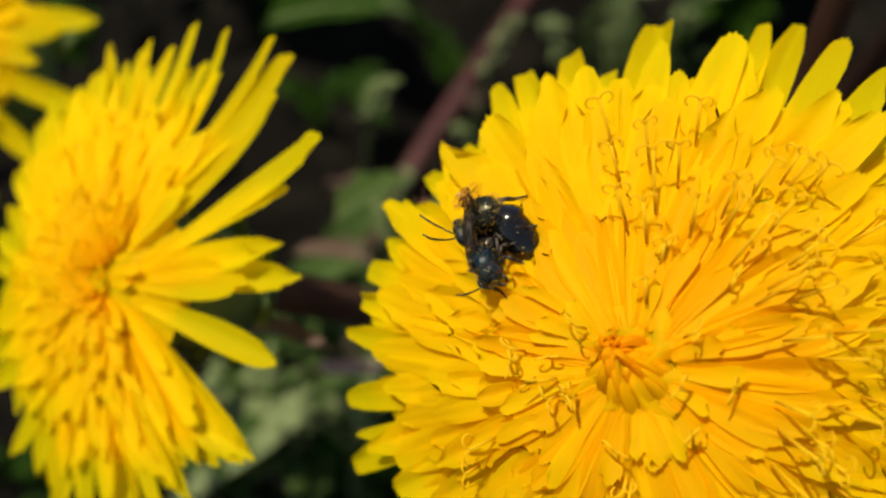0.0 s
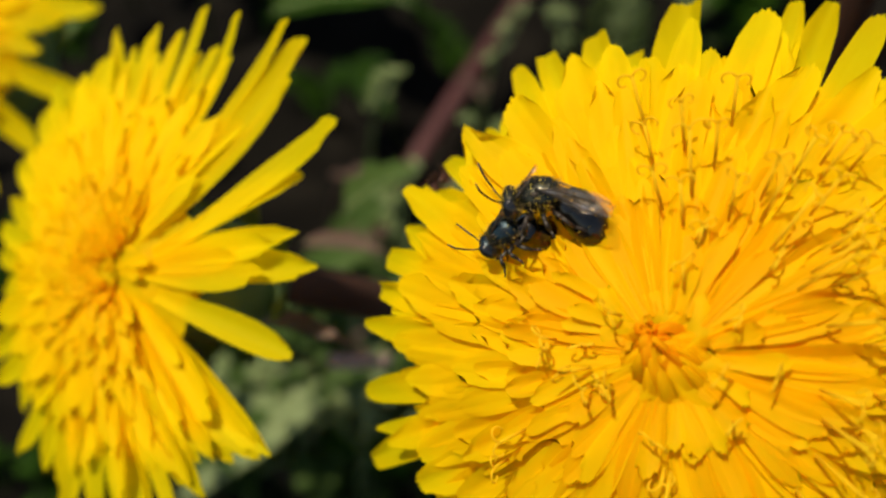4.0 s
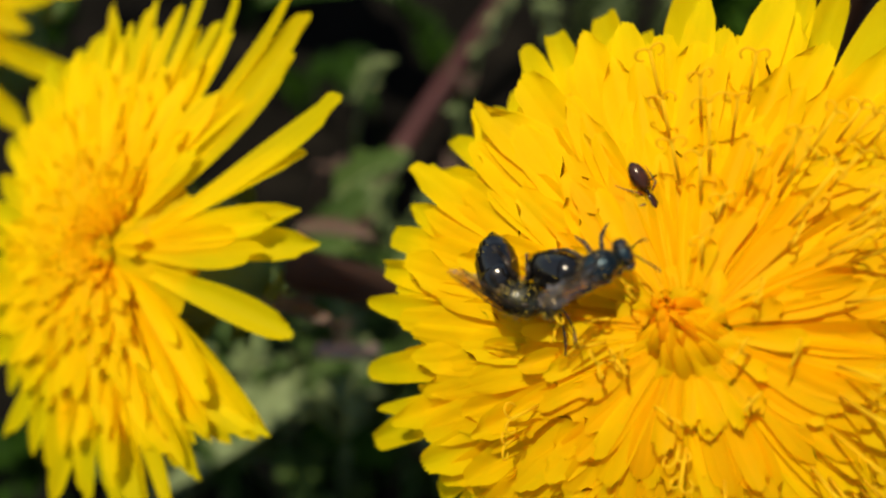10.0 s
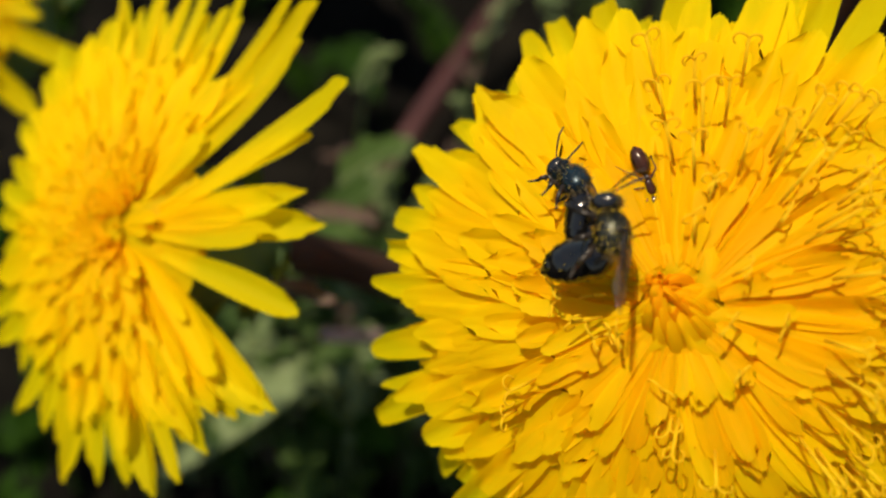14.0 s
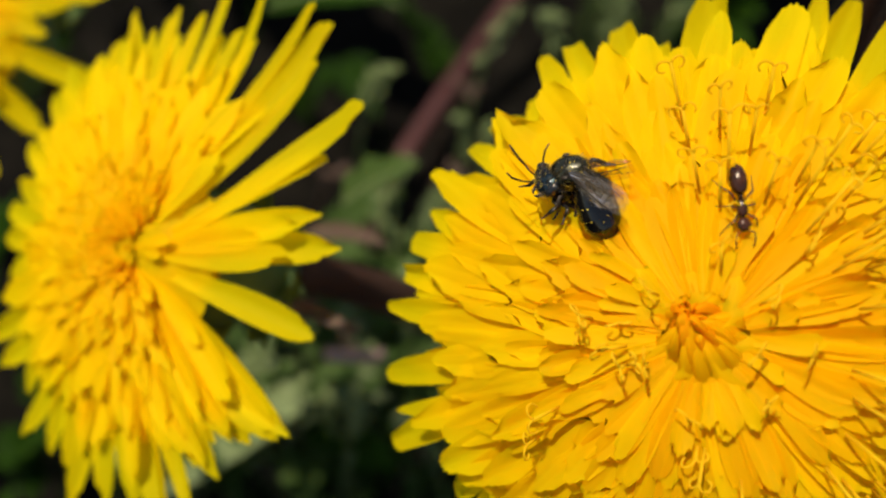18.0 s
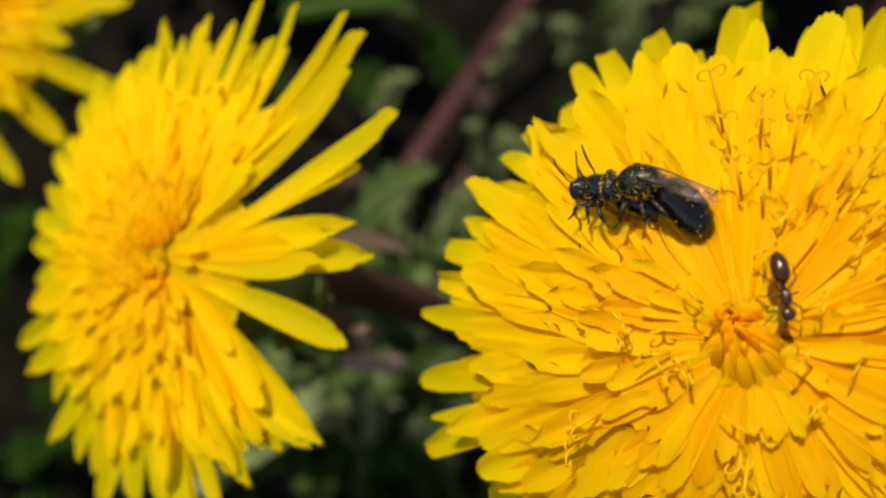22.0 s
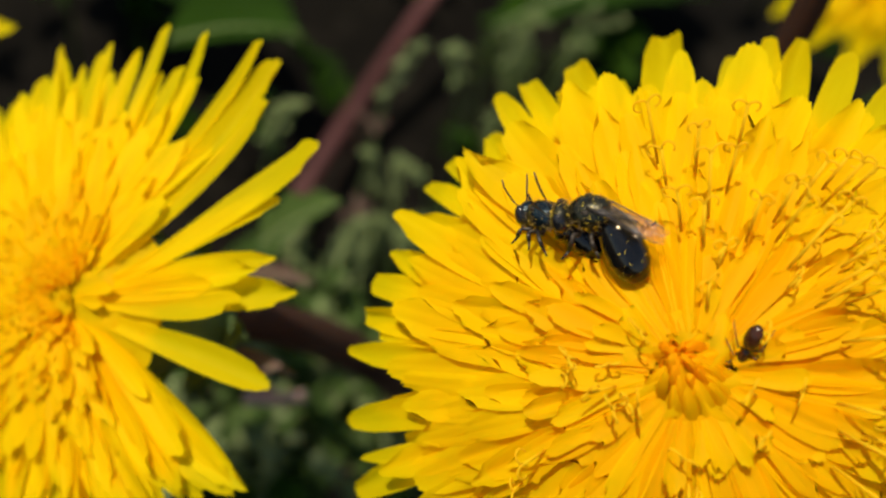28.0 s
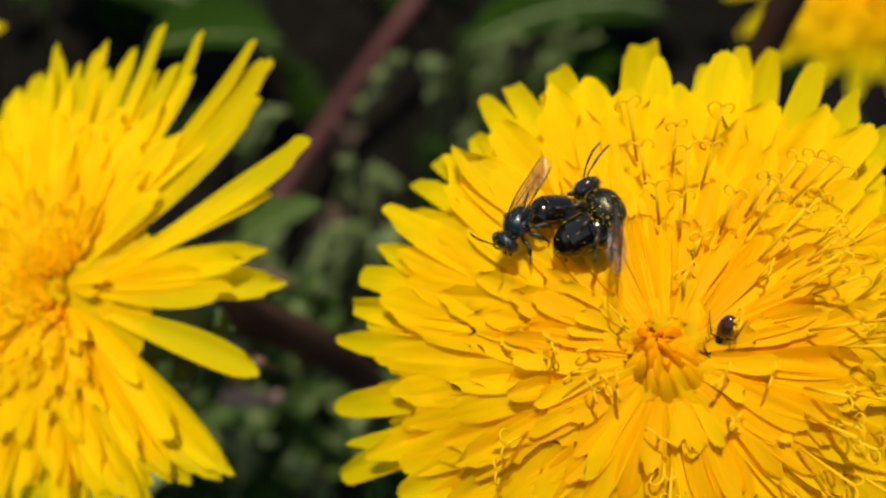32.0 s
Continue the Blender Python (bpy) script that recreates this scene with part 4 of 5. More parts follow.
FRONT_ABDOMEN = [(0, -0.82, 0, -0.08, 2.3, -32.1, 5.3), (0.333, -0.82, 0, -0.08, 21.7, -40, 30.7), (0.667, -0.82, 0, -0.08, 37.6, -53.9, 56), (1, -0.82, 0, -0.08, 44.2, -71.2, 87.2), (1.5, -0.82, 0, -0.08, 41, -66.1, 57.5), (2, -0.82, 0, -0.08, 33.3, -62.2, 31.9), (3, -0.82, 0, -0.08, 27.4, -57.3, 35.3), (3.25, -0.82, 0, -0.08, 23.8, -56.6, 75.8), (3.5, -0.82, 0, -0.08, 21.9, -54.8, 114.7), (5.5, -0.82, 0, -0.08, 18.9, -29.1, 91.5), (6, -0.82, 0, -0.08, 19.3, -30.5, 87.4), (6.5, -0.82, 0, -0.08, 36.3, -58.4, 115.5), (7, -0.82, 0, -0.08, -35.3, -84.5, -134.1), (7.5, -0.82, 0, -0.08, 31.7, -68.9, 110.1), (7.667, -0.82, 0, -0.08, 30.1, -54, 61.9), (7.833, -0.82, 0, -0.08, 13.9, -43.5, 24.5), (8, -0.82, 0, -0.08, -6.1, -41.5, -11.4), (8.5, -0.82, 0, -0.08, -9, -43.7, -16), (9, -0.82, 0, -0.08, -11.7, -13.1, -39.7), (9.5, -0.82, 0, -0.08, -7.7, -18.4, -22.9), (10, -0.82, 0, -0.08, -8.8, -39.3, -17.9), (11, -0.82, 0, -0.08, -17.1, -46.6, -30.9), (12, -0.82, 0, -0.08, -15.6, -34.2, -40.5), (12.5, -0.82, 0, -0.08, -25.2, -56.3, -32.9), (12.667, -0.82, 0, -0.08, -9.6, -46.9, 4.6), (12.833, -0.82, 0, -0.08, 9.7, -45.3, 40.4), (13, -0.82, 0, -0.08, 27.4, -51.9, 76.8), (13.5, -0.82, 0, -0.08, 19.5, -40.7, 106.2), (14, -0.82, 0, -0.08, 21.9, -39.6, 73.3), (14.5, -0.82, 0, -0.08, 29.3, -54.5, 56.4), (15, -0.82, 0, -0.08, 33.9, -60.3, 76.1), (15.5, -0.82, 0, -0.08, 32.6, -58.7, 74.9), (17.5, -0.82, 0, -0.08, 18.5, -25.8, 88.1), (17.667, -0.82, 0, -0.08, 15.9, -12, 48.3), (17.833, -0.82, 0, -0.08, 5.1, -3, 9), (18, -0.82, 0, -0.08, -8.9, -2.8, -30.9), (18.25, -0.82, 0, -0.08, 7.3, -7.6, 12.8), (18.5, -0.82, 0, -0.08, 16, -22.2, 55.7), (19, -0.82, 0, -0.08, 15.3, -22.6, 51), (21, -0.82, 0, -0.08, 13.7, -14.5, 48.3), (23, -0.82, 0, -0.08, 15.6, -23.3, 51.8), (24.5, -0.82, 0, -0.08, 13.4, -23.9, 40.9), (27, -0.82, 0, -0.08, 16.6, -24.4, 56.9), (29, -0.82, 0, -0.08, 18.6, -30.9, 62.1), (29.5, -0.82, 0, -0.08, 24, -45.4, 79.1), (29.667, -0.82, 0, -0.08, 7.7, -38.8, 40.3), (29.833, -0.82, 0, -0.08, -10.1, -41.2, 2), (30, -0.82, 0, -0.08, -23.1, -51.7, -38.3), (30.5, -0.82, 0, -0.08, -26.5, -52.2, -50), (31, -0.82, 0, -0.08, -18.7, -33.1, -57.6), (32, -0.82, 0, -0.08, -13.6, -27.7, -38.8)]
FRONT_WING_R = [(0, 0.05, -0.5, 0.62, 0, 21.3, -67.5), (1, 0.05, -0.5, 0.62, 0, 17.7, -44.8), (2, 0.05, -0.5, 0.62, 0, 17.6, -69.1), (3, 0.05, -0.5, 0.62, 0, 35.5, -33.1), (3.5, 0.05, -0.5, 0.62, 0, 17.9, 3.5), (5.5, 0.05, -0.5, 0.62, 0, 2.9, 20.9), (6, 0.05, -0.5, 0.62, 0, 1.8, 22.3), (7, 0.05, -0.5, 0.62, 0, -14.7, 8.6), (7.5, 0.05, -0.5, 0.62, -0, -1.3, -1.6), (8, 0.05, -0.5, 0.62, -0, -7, -27), (8.5, 0.05, -0.5, 0.62, -0, -17.9, -80.2), (9, 0.05, -0.5, 0.62, 0, 27.6, -85.9), (9.5, 0.05, -0.5, 0.62, -0, 45.4, -65.8), (9.75, 0.05, -0.5, 0.62, 2.7, 36.2, -37.8), (10, 0.05, -0.5, 0.62, 0, 27, -12.9), (11, 0.05, -0.5, 0.62, 0, 13.9, 2.1), (12, 0.05, -0.5, 0.62, 0, 28.2, -5.6), (12.5, 0.05, -0.5, 0.62, 0, 20.8, -6.5), (13, 0.05, -0.5, 0.62, 0, 9.2, -5.2), (13.5, 0.05, -0.5, 0.62, 0, -24.9, 28.9), (14, 0.05, -0.5, 0.62, 0, -28.8, 35.2), (14.5, 0.05, -0.5, 0.62, 0, -44.5, 28.7), (15, 0.05, -0.5, 0.62, 0, -18.4, 30.4), (15.5, 0.05, -0.5, 0.62, 0, -18.7, 30), (17.5, 0.05, -0.5, 0.62, 0, 6.7, 19.7), (17.667, 0.05, -0.5, 0.62, 10.3, 20.1, -11), (17.833, 0.05, -0.5, 0.62, 12.1, 36.8, -43.3), (18, 0.05, -0.5, 0.62, 0, 51.1, -85), (18.167, 0.05, -0.5, 0.62, 22.6, 26.4, -36.9), (18.333, 0.05, -0.5, 0.62, 20.2, -3.6, -3.8), (18.5, 0.05, -0.5, 0.62, 0, -26.7, 35.2), (19, 0.05, -0.5, 0.62, 0, -27.1, 33), (21, 0.05, -0.5, 0.62, 0, -16.9, 33.3), (23, 0.05, -0.5, 0.62, 0, -21, 26.1), (24.5, 0.05, -0.5, 0.62, 0, -22.1, 23.4), (27, 0.05, -0.5, 0.62, -0, -23.5, 34.6), (29, 0.05, -0.5, 0.62, 0, -25.6, 27.2), (29.5, 0.05, -0.5, 0.62, -0, -19.8, -2.3), (30, 0.05, -0.5, 0.62, 0, 20.3, -31), (30.5, 0.05, -0.5, 0.62, 0, 7, -14.8), (31, 0.05, -0.5, 0.62, 0, 19.3, -13.5), (32, 0.05, -0.5, 0.62, 0, 32, -19.4)]
FRONT_WING_L = [(0, 0.05, 0.5, 0.62, 0, 27.6, -80), (1, 0.05, 0.5, 0.62, 0, 25.9, -52.1), (2, 0.05, 0.5, 0.62, 0, 24.7, -79.7), (3, 0.05, 0.5, 0.62, 0, 43.1, -38.3), (3.5, 0.05, 0.5, 0.62, 0, 20.6, 3.3), (5.5, 0.05, 0.5, 0.62, 0, 2.8, 24), (6, 0.05, 0.5, 0.62, 0, 1.7, 26.5), (7, 0.05, 0.5, 0.62, 0, -13.3, 10.8), (7.5, 0.05, 0.5, 0.62, 0, 3, -2.7), (8, 0.05, 0.5, 0.62, 0, -2.5, -32.4), (8.25, 0.05, 0.5, 0.62, -1.4, -7.8, -62.3), (8.5, 0.05, 0.5, 0.62, 0, -13, -92.6), (9, 0.05, 0.5, 0.62, 0, 36.4, -96.9), (9.5, 0.05, 0.5, 0.62, 0, 57.2, -70.2), (9.75, 0.05, 0.5, 0.62, 5.1, 44.7, -33.9), (10, 0.05, 0.5, 0.62, 0, 32.4, -4.9), (11, 0.05, 0.5, 0.62, 0, 11.4, 11.8), (12, 0.05, 0.5, 0.62, 0, 26.7, 5.9), (12.5, 0.05, 0.5, 0.62, 0, 25.9, 1.3), (13, 0.05, 0.5, 0.62, -0, 13.4, -7.5), (13.5, 0.05, 0.5, 0.62, 0, -22.6, 28.2), (14, 0.05, 0.5, 0.62, -0, -27.2, 28.9), (14.5, 0.05, 0.5, 0.62, 0, -40.8, 23.2), (15, 0.05, 0.5, 0.62, 0, -17.9, 40), (15.5, 0.05, 0.5, 0.62, 0, -17.9, 37.9), (17.5, 0.05, 0.5, 0.62, 0, 6.6, 24.8), (17.667, 0.05, 0.5, 0.62, 14.3, 20.7, -11), (17.833, 0.05, 0.5, 0.62, 17.6, 40.2, -48.4), (18, 0.05, 0.5, 0.62, 0, 56.2, -100.9), (18.167, 0.05, 0.5, 0.62, 27.1, 30.6, -45.2), (18.333, 0.05, 0.5, 0.62, 23.1, -0.9, -9.9), (18.5, 0.05, 0.5, 0.62, 0, -23.5, 31.6), (19, 0.05, 0.5, 0.62, -0, -23.4, 29.1), (21, 0.05, 0.5, 0.62, 0, -13.7, 28.9), (23, 0.05, 0.5, 0.62, 0, -17.4, 21.1), (24.5, 0.05, 0.5, 0.62, 0, -18.2, 18.3), (27, 0.05, 0.5, 0.62, -0, -19.6, 31.2), (29, 0.05, 0.5, 0.62, 0, -21.1, 23.6), (29.5, 0.05, 0.5, 0.62, 0, -15.2, -3), (30, 0.05, 0.5, 0.62, 0, 30.7, -34.2), (30.5, 0.05, 0.5, 0.62, -0, 13.5, -14.7), (31, 0.05, 0.5, 0.62, -0, 25.5, -11.9), (32, 0.05, 0.5, 0.62, 0, 39.8, -19.2)]
REAR_BODY = [(0, 2.19, 27.84, 98.26, 28.8, 36.5, -155.3), (1, 2.65, 27.43, 98.71, 27.7, 25.7, -159.1), (2, 2.95, 27.27, 99.06, 26.5, 18.6, -175.4), (3, 3.21, 27.35, 99.41, 23.1, 22.9, -171.1), (3.5, 3.29, 27.21, 99.53, 22.9, 17.3, 179.6), (5.5, 3.32, 27.25, 99.2, 22.9, 22.3, -165.7), (6, 3.36, 27.28, 99.26, 23.1, 23.9, -165.2), (7, 3.29, 27.41, 99.2, 22, 20.2, -172.2), (7.5, 3.64, 28.21, 99.53, 28.3, 16.6, -177.3), (8, 3.19, 28.92, 98.83, 40.9, 11.8, 178.6), (8.5, 1.4, 27.52, 97.84, 44.8, 38.1, -140.6), (8.75, 1.01, 26.59, 97.21, 62.2, 39.9, -104.7), (9, 0.62, 25.66, 96.57, 77.4, 33.5, -70.8), (9.5, 1.45, 23.89, 97.17, 91.5, 29.2, -42.5), (10, 1.75, 21.98, 97.61, 97.8, 8, -10.2), (10.5, 1.84, 21.38, 98.08, 64, 0.4, 0.6), (11, 3.89, 23.06, 98.91, 23.7, 3, -4), (12, 3.93, 22.89, 98.88, 26.4, 6.8, -11), (12.5, 4.15, 21.85, 100.27, 62.4, 10.4, -21.7), (13, 3.3, 20.94, 99.11, 95.1, 12.5, -20.4), (13.5, 4.42, 21, 100.03, 85.9, 1.9, 30.1), (13.75, 4.75, 21.47, 100.47, 79, -14.6, 59.4), (14, 5.09, 21.94, 100.91, 63.5, -25.2, 93.3), (14.5, 4.58, 23.63, 100.8, 42.1, -25.6, 92.1), (15, 4.56, 25.21, 100.7, 13.1, -14.1, 116.3), (15.5, 4.53, 25.37, 100.61, 12.8, -14, 116.4), (17.5, 3.29, 27.03, 99.27, 7.1, -7.3, 137.5), (18, 3.09, 27.76, 98.96, 4.2, 26.9, 175.2), (18.5, 3.28, 27.71, 99.23, 10.5, 23.4, 170), (19, 3.79, 27.36, 99.71, 13.1, 22.3, 175.6), (21, 4.05, 26.87, 99.98, 17.4, 16.5, 168.7), (23, 3.88, 27.12, 99.86, 18.3, 25, 177), (24.5, 3.71, 27.35, 99.65, 18.6, 25.5, 176.6), (27, 4.32, 27.15, 100.13, 17.5, 20.1, 164.7), (29, 4.39, 26.69, 100.19, 14.3, 26.1, 166.3), (29.5, 4.4, 26.88, 100.16, 16.5, 17.7, 157.3), (30, 4.82, 26.37, 100.73, 27.1, 7.4, 145.6), (30.5, 5.22, 26.68, 100.91, 28.6, -2.9, 141.2), (31, 5.34, 26.29, 101.1, 36.1, -10, 130.1), (32, 5.38, 25.91, 101.15, 41.8, -11.1, 122)]
REAR_ABDOMEN = [(0, -0.82, 0, -0.08, -21.9, -59.4, -120.9), (1, -0.82, 0, -0.08, -33.7, -62.2, -86), (1.5, -0.82, 0, -0.08, -23, -54.9, -46.5), (2, -0.82, 0, -0.08, -8, -52.7, -10), (2.5, -0.82, 0, -0.08, -20.1, -52.8, -39), (3, -0.82, 0, -0.08, -31.2, -56.4, -68.7), (3.25, -0.82, 0, -0.08, -20.7, -52.6, -39.8), (3.5, -0.82, 0, -0.08, -9, -52.1, -11.6), (4.5, -0.82, 0, -0.08, -23.3, -54.4, -40.7), (5.5, -0.82, 0, -0.08, -34.9, -60.6, -71.4), (6, -0.82, 0, -0.08, -34.5, -60.9, -76.1), (7, -0.82, 0, -0.08, -26.8, -52.7, -49.2), (7.25, -0.82, 0, -0.08, -41.1, -62.7, -62.8), (7.5, -0.82, 0, -0.08, -55.3, -74.1, -75.4), (7.75, -0.82, 0, -0.08, -11.3, -76.5, -150.3), (8, -0.82, 0, -0.08, -156, -72, -48), (8.5, -0.82, 0, -0.08, 27.9, -60.5, 103.3), (9, -0.82, 0, -0.08, 54.8, -82.3, 103.7), (9.25, -0.82, 0, -0.08, 42.2, -62.4, 79.8), (9.5, -0.82, 0, -0.08, 23.5, -45.4, 59), (10, -0.82, 0, -0.08, 27.5, -51.9, 75.7), (10.25, -0.82, 0, -0.08, 21, -45, 48.6), (10.5, -0.82, 0, -0.08, 11.5, -40.7, 23.1), (11, -0.82, 0, -0.08, 11.2, -30.4, 28.7), (12, -0.82, 0, -0.08, 6.3, -31, 15), (12.5, -0.82, 0, -0.08, 11.1, -16.1, 35.9), (13, -0.82, 0, -0.08, 14.3, -23.1, 45.1), (13.5, -0.82, 0, -0.08, 22.7, -42, 69.3), (14, -0.82, 0, -0.08, 30.1, -61, 96.4), (14.25, -0.82, 0, -0.08, 25.8, -44.8, 59.3), (14.5, -0.82, 0, -0.08, 11.4, -32.8, 28), (14.75, -0.82, 0, -0.08, -4.7, -33.3, -6.5), (15, -0.82, 0, -0.08, -18.3, -41.3, -41.5), (15.5, -0.82, 0, -0.08, -17.9, -41.2, -40.5), (16.5, -0.82, 0, -0.08, -9.2, -32.6, -17.5), (17.5, -0.82, 0, -0.08, 2.1, -27.4, 5.2), (17.667, -0.82, 0, -0.08, -6.7, -26.2, -26.7), (17.833, -0.82, 0, -0.08, -14.9, -29.4, -58.7), (18, -0.82, 0, -0.08, -20.2, -36, -91.7), (18.5, -0.82, 0, -0.08, -27.4, -51.4, -70.8), (19, -0.82, 0, -0.08, -21.8, -43.4, -95.8), (20, -0.82, 0, -0.08, -14.2, -39.3, -52.6), (21, -0.82, 0, -0.08, -5.3, -40.2, -10.2), (23, -0.82, 0, -0.08, -20.6, -42.3, -50), (24.5, -0.82, 0, -0.08, -21.1, -43.1, -50.8), (27, -0.82, 0, -0.08, -21.7, -44.2, -50.9), (29, -0.82, 0, -0.08, -33.9, -59.4, -69.3), (29.5, -0.82, 0, -0.08, -33.3, -60.1, -78.9), (30, -0.82, 0, -0.08, -22.7, -64.2, -124.6), (30.5, -0.82, 0, -0.08, -7.6, -64.3, -162.1), (31, -0.82, 0, -0.08, 11.8, -57.9, 148.7), (32, -0.82, 0, -0.08, 11.6, -54.1, 147.2)]
REAR_WING_R = [(0, 0.05, -0.5, 0.62, 0, 39.1, -68.9), (0.5, 0.05, -0.5, 0.62, 4.6, 14, -48), (1, 0.05, -0.5, 0.62, 0, -11.1, -29.4), (2, 0.05, -0.5, 0.62, 0, -12.4, -26.4), (3, 0.05, -0.5, 0.62, 0, -27.9, -34.9), (3.5, 0.05, -0.5, 0.62, 0, -16.9, -30.2), (5.5, 0.05, -0.5, 0.62, -0, -22.6, -34.6), (6, 0.05, -0.5, 0.62, 0, -24.1, -35.3), (7, 0.05, -0.5, 0.62, -0, -15.3, -25), (7.5, 0.05, -0.5, 0.62, 0, -16.7, -22.2), (8, 0.05, -0.5, 0.62, 0, -16.3, -17.4), (8.5, 0.05, -0.5, 0.62, 0, 9.8, -31.2), (9, 0.05, -0.5, 0.62, -0, -5.8, -24.9), (9.5, 0.05, -0.5, 0.62, 0, 8, -26.3), (10, 0.05, -0.5, 0.62, 0, -8.5, -27.1), (10.5, 0.05, -0.5, 0.62, 0, 10.2, -26.4), (11, 0.05, -0.5, 0.62, -0, 16.1, 17.4), (12, 0.05, -0.5, 0.62, 0, 26.9, 11.3), (12.5, 0.05, -0.5, 0.62, 0, 28.1, -9.6), (13, 0.05, -0.5, 0.62, 0, 9.9, -21.5), (13.5, 0.05, -0.5, 0.62, 0, 23.8, -12.5), (14, 0.05, -0.5, 0.62, 0, -1.8, -31.3), (14.5, 0.05, -0.5, 0.62, 0, 1.7, -20.7), (15, 0.05, -0.5, 0.62, -0, -14.9, -33), (15.5, 0.05, -0.5, 0.62, 0, -14.8, -32.8), (17.5, 0.05, -0.5, 0.62, 0, -9.2, -25.1), (18, 0.05, -0.5, 0.62, 0, -11.3, -49), (18.5, 0.05, -0.5, 0.62, 0, -30.2, -43.6), (19, 0.05, -0.5, 0.62, 0, -29.6, -48.4), (21, 0.05, -0.5, 0.62, 0, -11.3, -19.1), (23, 0.05, -0.5, 0.62, 0, -20.3, -25.4), (24.5, 0.05, -0.5, 0.62, 0, -20.6, -25.6), (27, 0.05, -0.5, 0.62, 0, -17.7, -22.2), (29, 0.05, -0.5, 0.62, -0, -19.1, -25.2), (29.5, 0.05, -0.5, 0.62, 0, -13.2, -35.9), (30, 0.05, -0.5, 0.62, 0, -15.7, -28.1), (30.5, 0.05, -0.5, 0.62, 0, -26.9, -29.8), (31, 0.05, -0.5, 0.62, -0, -26.5, -32.7), (32, 0.05, -0.5, 0.62, 0, -24.2, -35.1)]
REAR_WING_L = [(0, 0.05, 0.5, 0.62, 0, 43.8, -63.2), (1, 0.05, 0.5, 0.62, 0, -3.1, -33.6), (2, 0.05, 0.5, 0.62, -0, -4.9, -31.2), (3, 0.05, 0.5, 0.62, 0, -16, -41), (3.5, 0.05, 0.5, 0.62, 0, -8.1, -34.6), (5.5, 0.05, 0.5, 0.62, 0, -16.2, -37.3), (6, 0.05, 0.5, 0.62, 0, -17.8, -37.9), (7, 0.05, 0.5, 0.62, 0, -9.2, -28.4), (7.5, 0.05, 0.5, 0.62, -0, -10.8, -27), (8, 0.05, 0.5, 0.62, 0, -12.7, -24.4), (8.5, 0.05, 0.5, 0.62, 0, 14.7, -34.3), (9, 0.05, 0.5, 0.62, 0, 1.1, -30.4), (9.5, 0.05, 0.5, 0.62, 0, 13.1, -29.4), (10, 0.05, 0.5, 0.62, -0, -2.6, -31.9), (10.5, 0.05, 0.5, 0.62, 0, 18, -24.5), (11, 0.05, 0.5, 0.62, -0, 8, 22.2), (12, 0.05, 0.5, 0.62, -0, 23.4, 18.9), (12.5, 0.05, 0.5, 0.62, 0, 33.2, -4.9), (13, 0.05, 0.5, 0.62, 0, 14.9, -25.3), (13.5, 0.05, 0.5, 0.62, 0, 26.1, -12.2), (14, 0.05, 0.5, 0.62, 0, 2, -36.6), (14.5, 0.05, 0.5, 0.62, 0, 8.6, -23.7), (15, 0.05, 0.5, 0.62, -0, -3, -34.2), (15.5, 0.05, 0.5, 0.62, 0, -3, -33.9), (17.5, 0.05, 0.5, 0.62, 0, 1.9, -27.2), (18, 0.05, 0.5, 0.62, 0, -1.3, -47.3), (18.5, 0.05, 0.5, 0.62, 0, -19.7, -44.9), (19, 0.05, 0.5, 0.62, -0, -16.7, -51.5), (21, 0.05, 0.5, 0.62, 0, -1.6, -25.5), (23, 0.05, 0.5, 0.62, -0, -13.8, -28.1), (24.5, 0.05, 0.5, 0.62, 0, -14, -28.2), (27, 0.05, 0.5, 0.62, 0, -8.4, -27.6), (29, 0.05, 0.5, 0.62, 0, -10.9, -28.4), (29.5, 0.05, 0.5, 0.62, 0, -4.8, -38.8), (30, 0.05, 0.5, 0.62, 0, -9.4, -33.3), (30.5, 0.05, 0.5, 0.62, 0, -18.7, -39.1), (31, 0.05, 0.5, 0.62, -0, -20.4, -39.7), (32, 0.05, 0.5, 0.62, 0, -18.8, -40.3)]
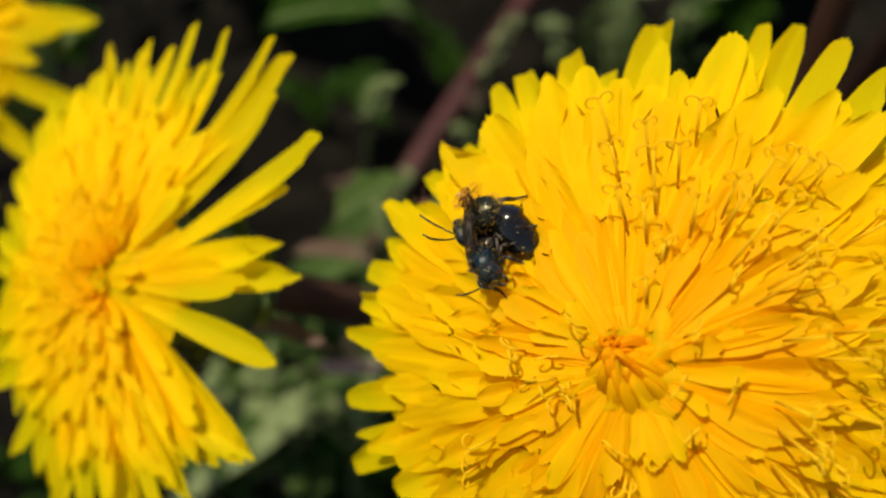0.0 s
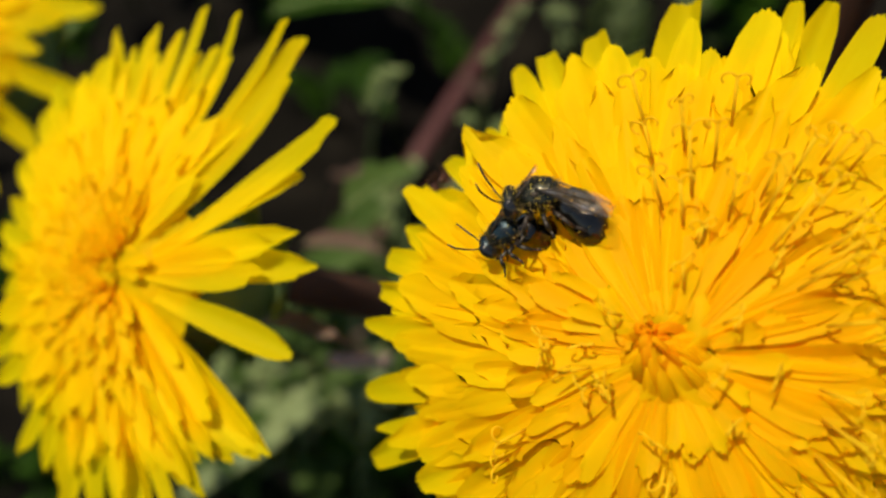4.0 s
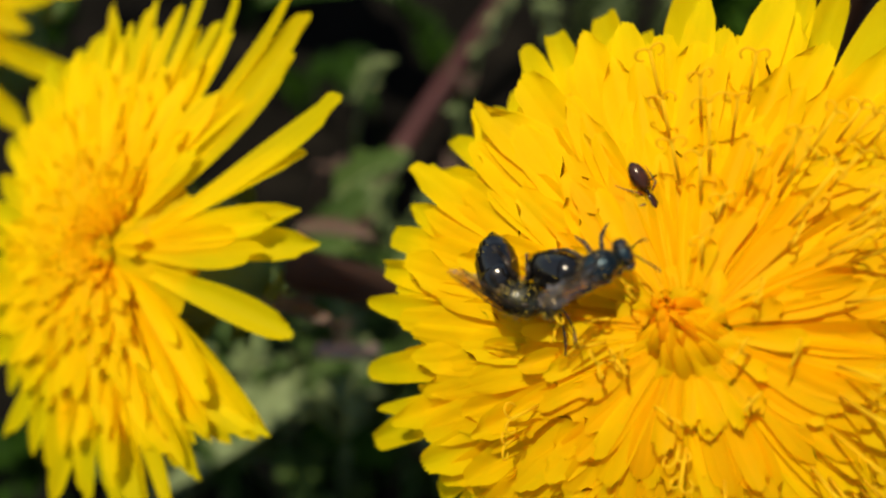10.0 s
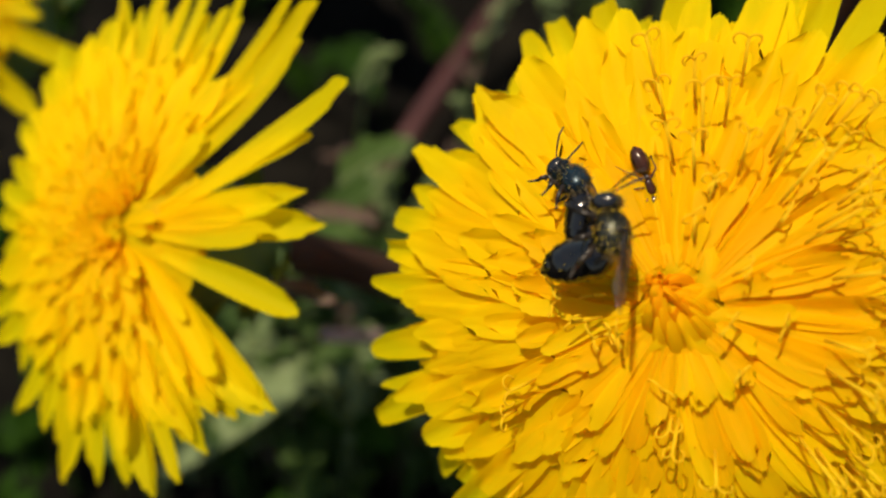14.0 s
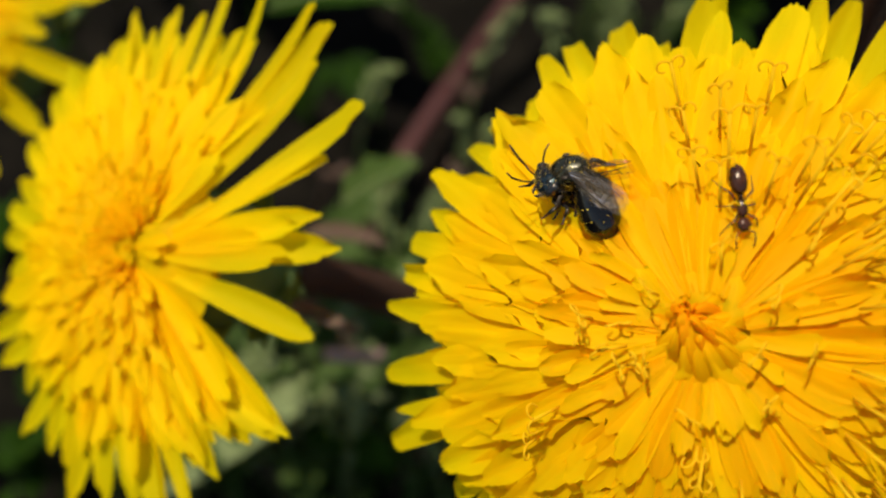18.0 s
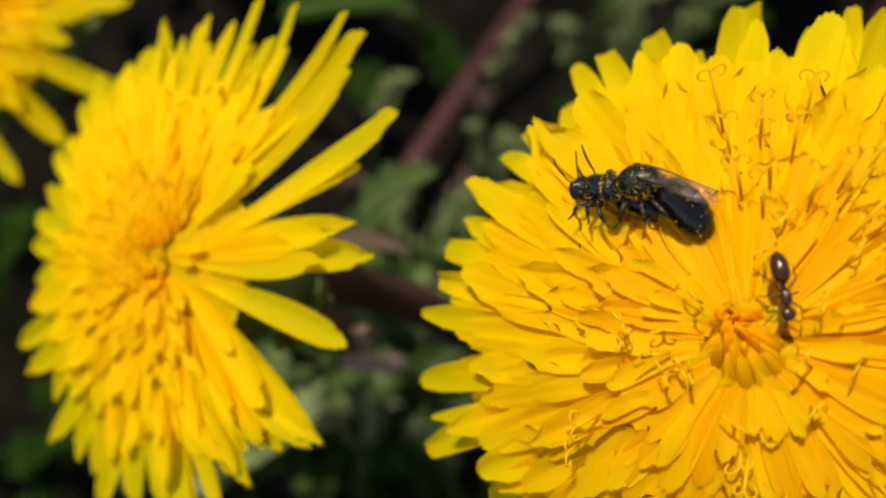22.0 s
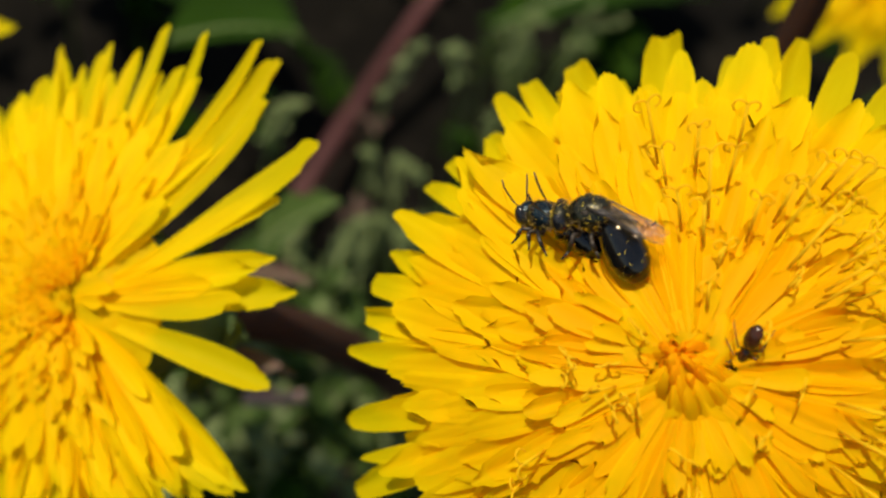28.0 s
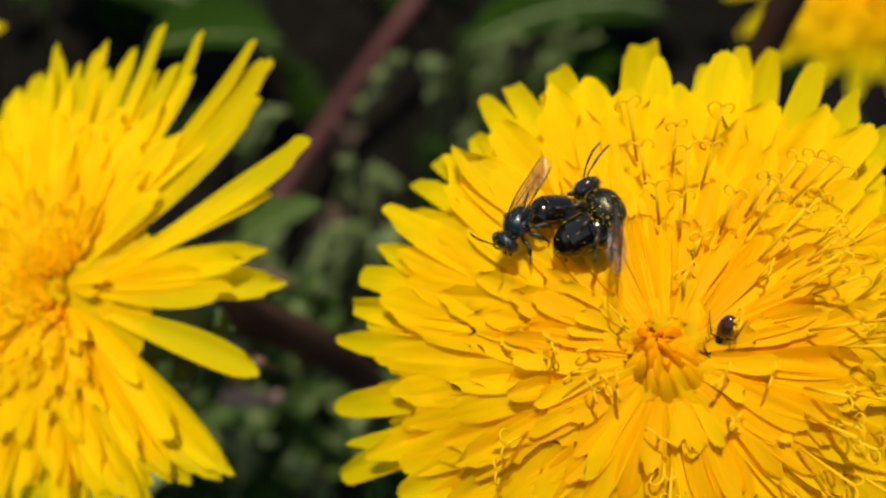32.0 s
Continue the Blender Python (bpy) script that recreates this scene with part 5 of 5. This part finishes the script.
ANT_BODY_ROWS = [(0, -1.1, 35.38, 87.47, 7.5, 1.9, 63.6), (3.5, -0.91, 36.69, 87, 7.7, -2, 57.2), (4.8, 0.05, 34.29, 92.15, 7.5, 6.7, 35.3), (5.5, 2.24, 32.3, 95.41, 4.4, -0.6, -8.2), (6, 3.98, 30.45, 96.47, 4.7, 43.5, -14.7), (6.5, 5.35, 28.49, 98.43, 3.8, 26.9, -21.3), (7, 6.76, 27.15, 99.02, 3.4, 38.2, -31.6), (8, 7.23, 26.1, 99.37, -0.6, 23, -61.8), (9, 7.08, 25.67, 99.41, -0.6, 22.2, -60.7), (10, 7.18, 25.83, 99.24, 0.1, 33.6, -53.7), (11, 7.05, 26.15, 98.96, 0.8, 46.7, -50.6), (12, 7.03, 26.34, 98.99, 0.6, 46, -52.2), (13, 7.13, 25.44, 99.37, -0.2, 33.8, -55), (14, 7.27, 25.53, 99.3, -1.3, 33.9, -62.2), (14.5, 6.8, 26.33, 99.77, 0.7, 28.9, -48.8), (15, 6.64, 27.02, 99.97, 1.6, 15.8, -41.5), (15.5, 6.43, 27.19, 100.18, 4, -3.2, -19.5), (16.5, 7.91, 26.93, 100.38, 6.2, 15.8, -49.7), (17.5, 9.39, 26.67, 100.57, -2.9, 33, -83.9), (18, 9.58, 24.76, 100.98, -2.5, 30.6, -80.9), (19, 9.52, 22.98, 101.26, -3.1, 30.9, -86.5), (20, 9.09, 23.48, 101.3, -4.1, 32.9, -93), (20.5, 8.95, 22.71, 101.23, -3.3, 30, -87.6), (21, 9.23, 21.97, 101.15, -3.8, 31.2, -92), (22, 9.05, 21.12, 100.53, -2.1, 25.5, -79.7), (22.5, 10.07, 21.07, 98.88, 2.7, 64.1, -51.8), (22.625, 9.94, 21.17, 99, -5.4, 63.6, -103.1), (22.75, 9.81, 21.26, 99.11, -9.5, 60.5, -150.9), (22.875, 9.68, 21.36, 99.23, -8, 57, 166.4), (23, 9.55, 21.45, 99.35, -2.8, 54.9, 126.7), (24, 9.2, 21.58, 99.13, -4, 69.3, 124.2), (24.25, 9.08, 21.59, 98.93, -19.8, 73.9, 137.4), (24.5, 8.97, 21.59, 98.73, -37, 79.5, 148.8), (25.167, 9.38, 21.46, 98.63, -49.4, 82.8, 174.2), (25.833, 9.79, 21.33, 98.54, -49.2, 86.6, -147.9), (26.5, 10.2, 21.2, 98.45, 30, 87.6, -31.2), (27, 10.33, 20.86, 98.69, -8.9, 83.1, -99.9), (28, 10.27, 20.85, 98.62, 2.2, 82.6, -103.8), (29, 10.21, 20.98, 98.55, 12.7, 83.8, -102), (30, 10.55, 20.76, 98.51, 49.5, 88.7, -66.4), (31, 10.42, 20.86, 98.37, 48.4, 88.4, -64.7), (32, 10.4, 20.92, 98.39, 22.6, 86.3, -87.2)]


def glide(thing, rows, lift=0.0):
    """Key a thing; lift: mm by which it stands higher on the flower."""
    rows = [(0.0, *rows[0][1:])] + [r for r in rows if r[0] > 0]
    if rows[-1][0] < 32:
        rows.append((32.0, *rows[-1][1:]))
    way = Vector((-0.29, -0.47, 0.834)) * lift
    walk(thing, [(t, pose((x + way.x) * MM, (y + way.y) * MM, (z + way.z) * MM, rx, ry, rz)) for t, x, y, z, rx, ry, rz in rows])


def motions():
    for body, abdomen, wings, rows in ((front_bee, front_abdomen, front_wings, (FRONT_BODY, FRONT_ABDOMEN, FRONT_WING_R, FRONT_WING_L)),
                                       (rear_bee, rear_abdomen, rear_wings, (REAR_BODY, REAR_ABDOMEN, REAR_WING_R, REAR_WING_L))):
        glide(body, rows[0], 1.2)
        glide(abdomen, rows[1])
        glide(wings[0], rows[2])
        glide(wings[1], rows[3])
    glide(small_ant, ANT_BODY_ROWS, 1.0)


motions()
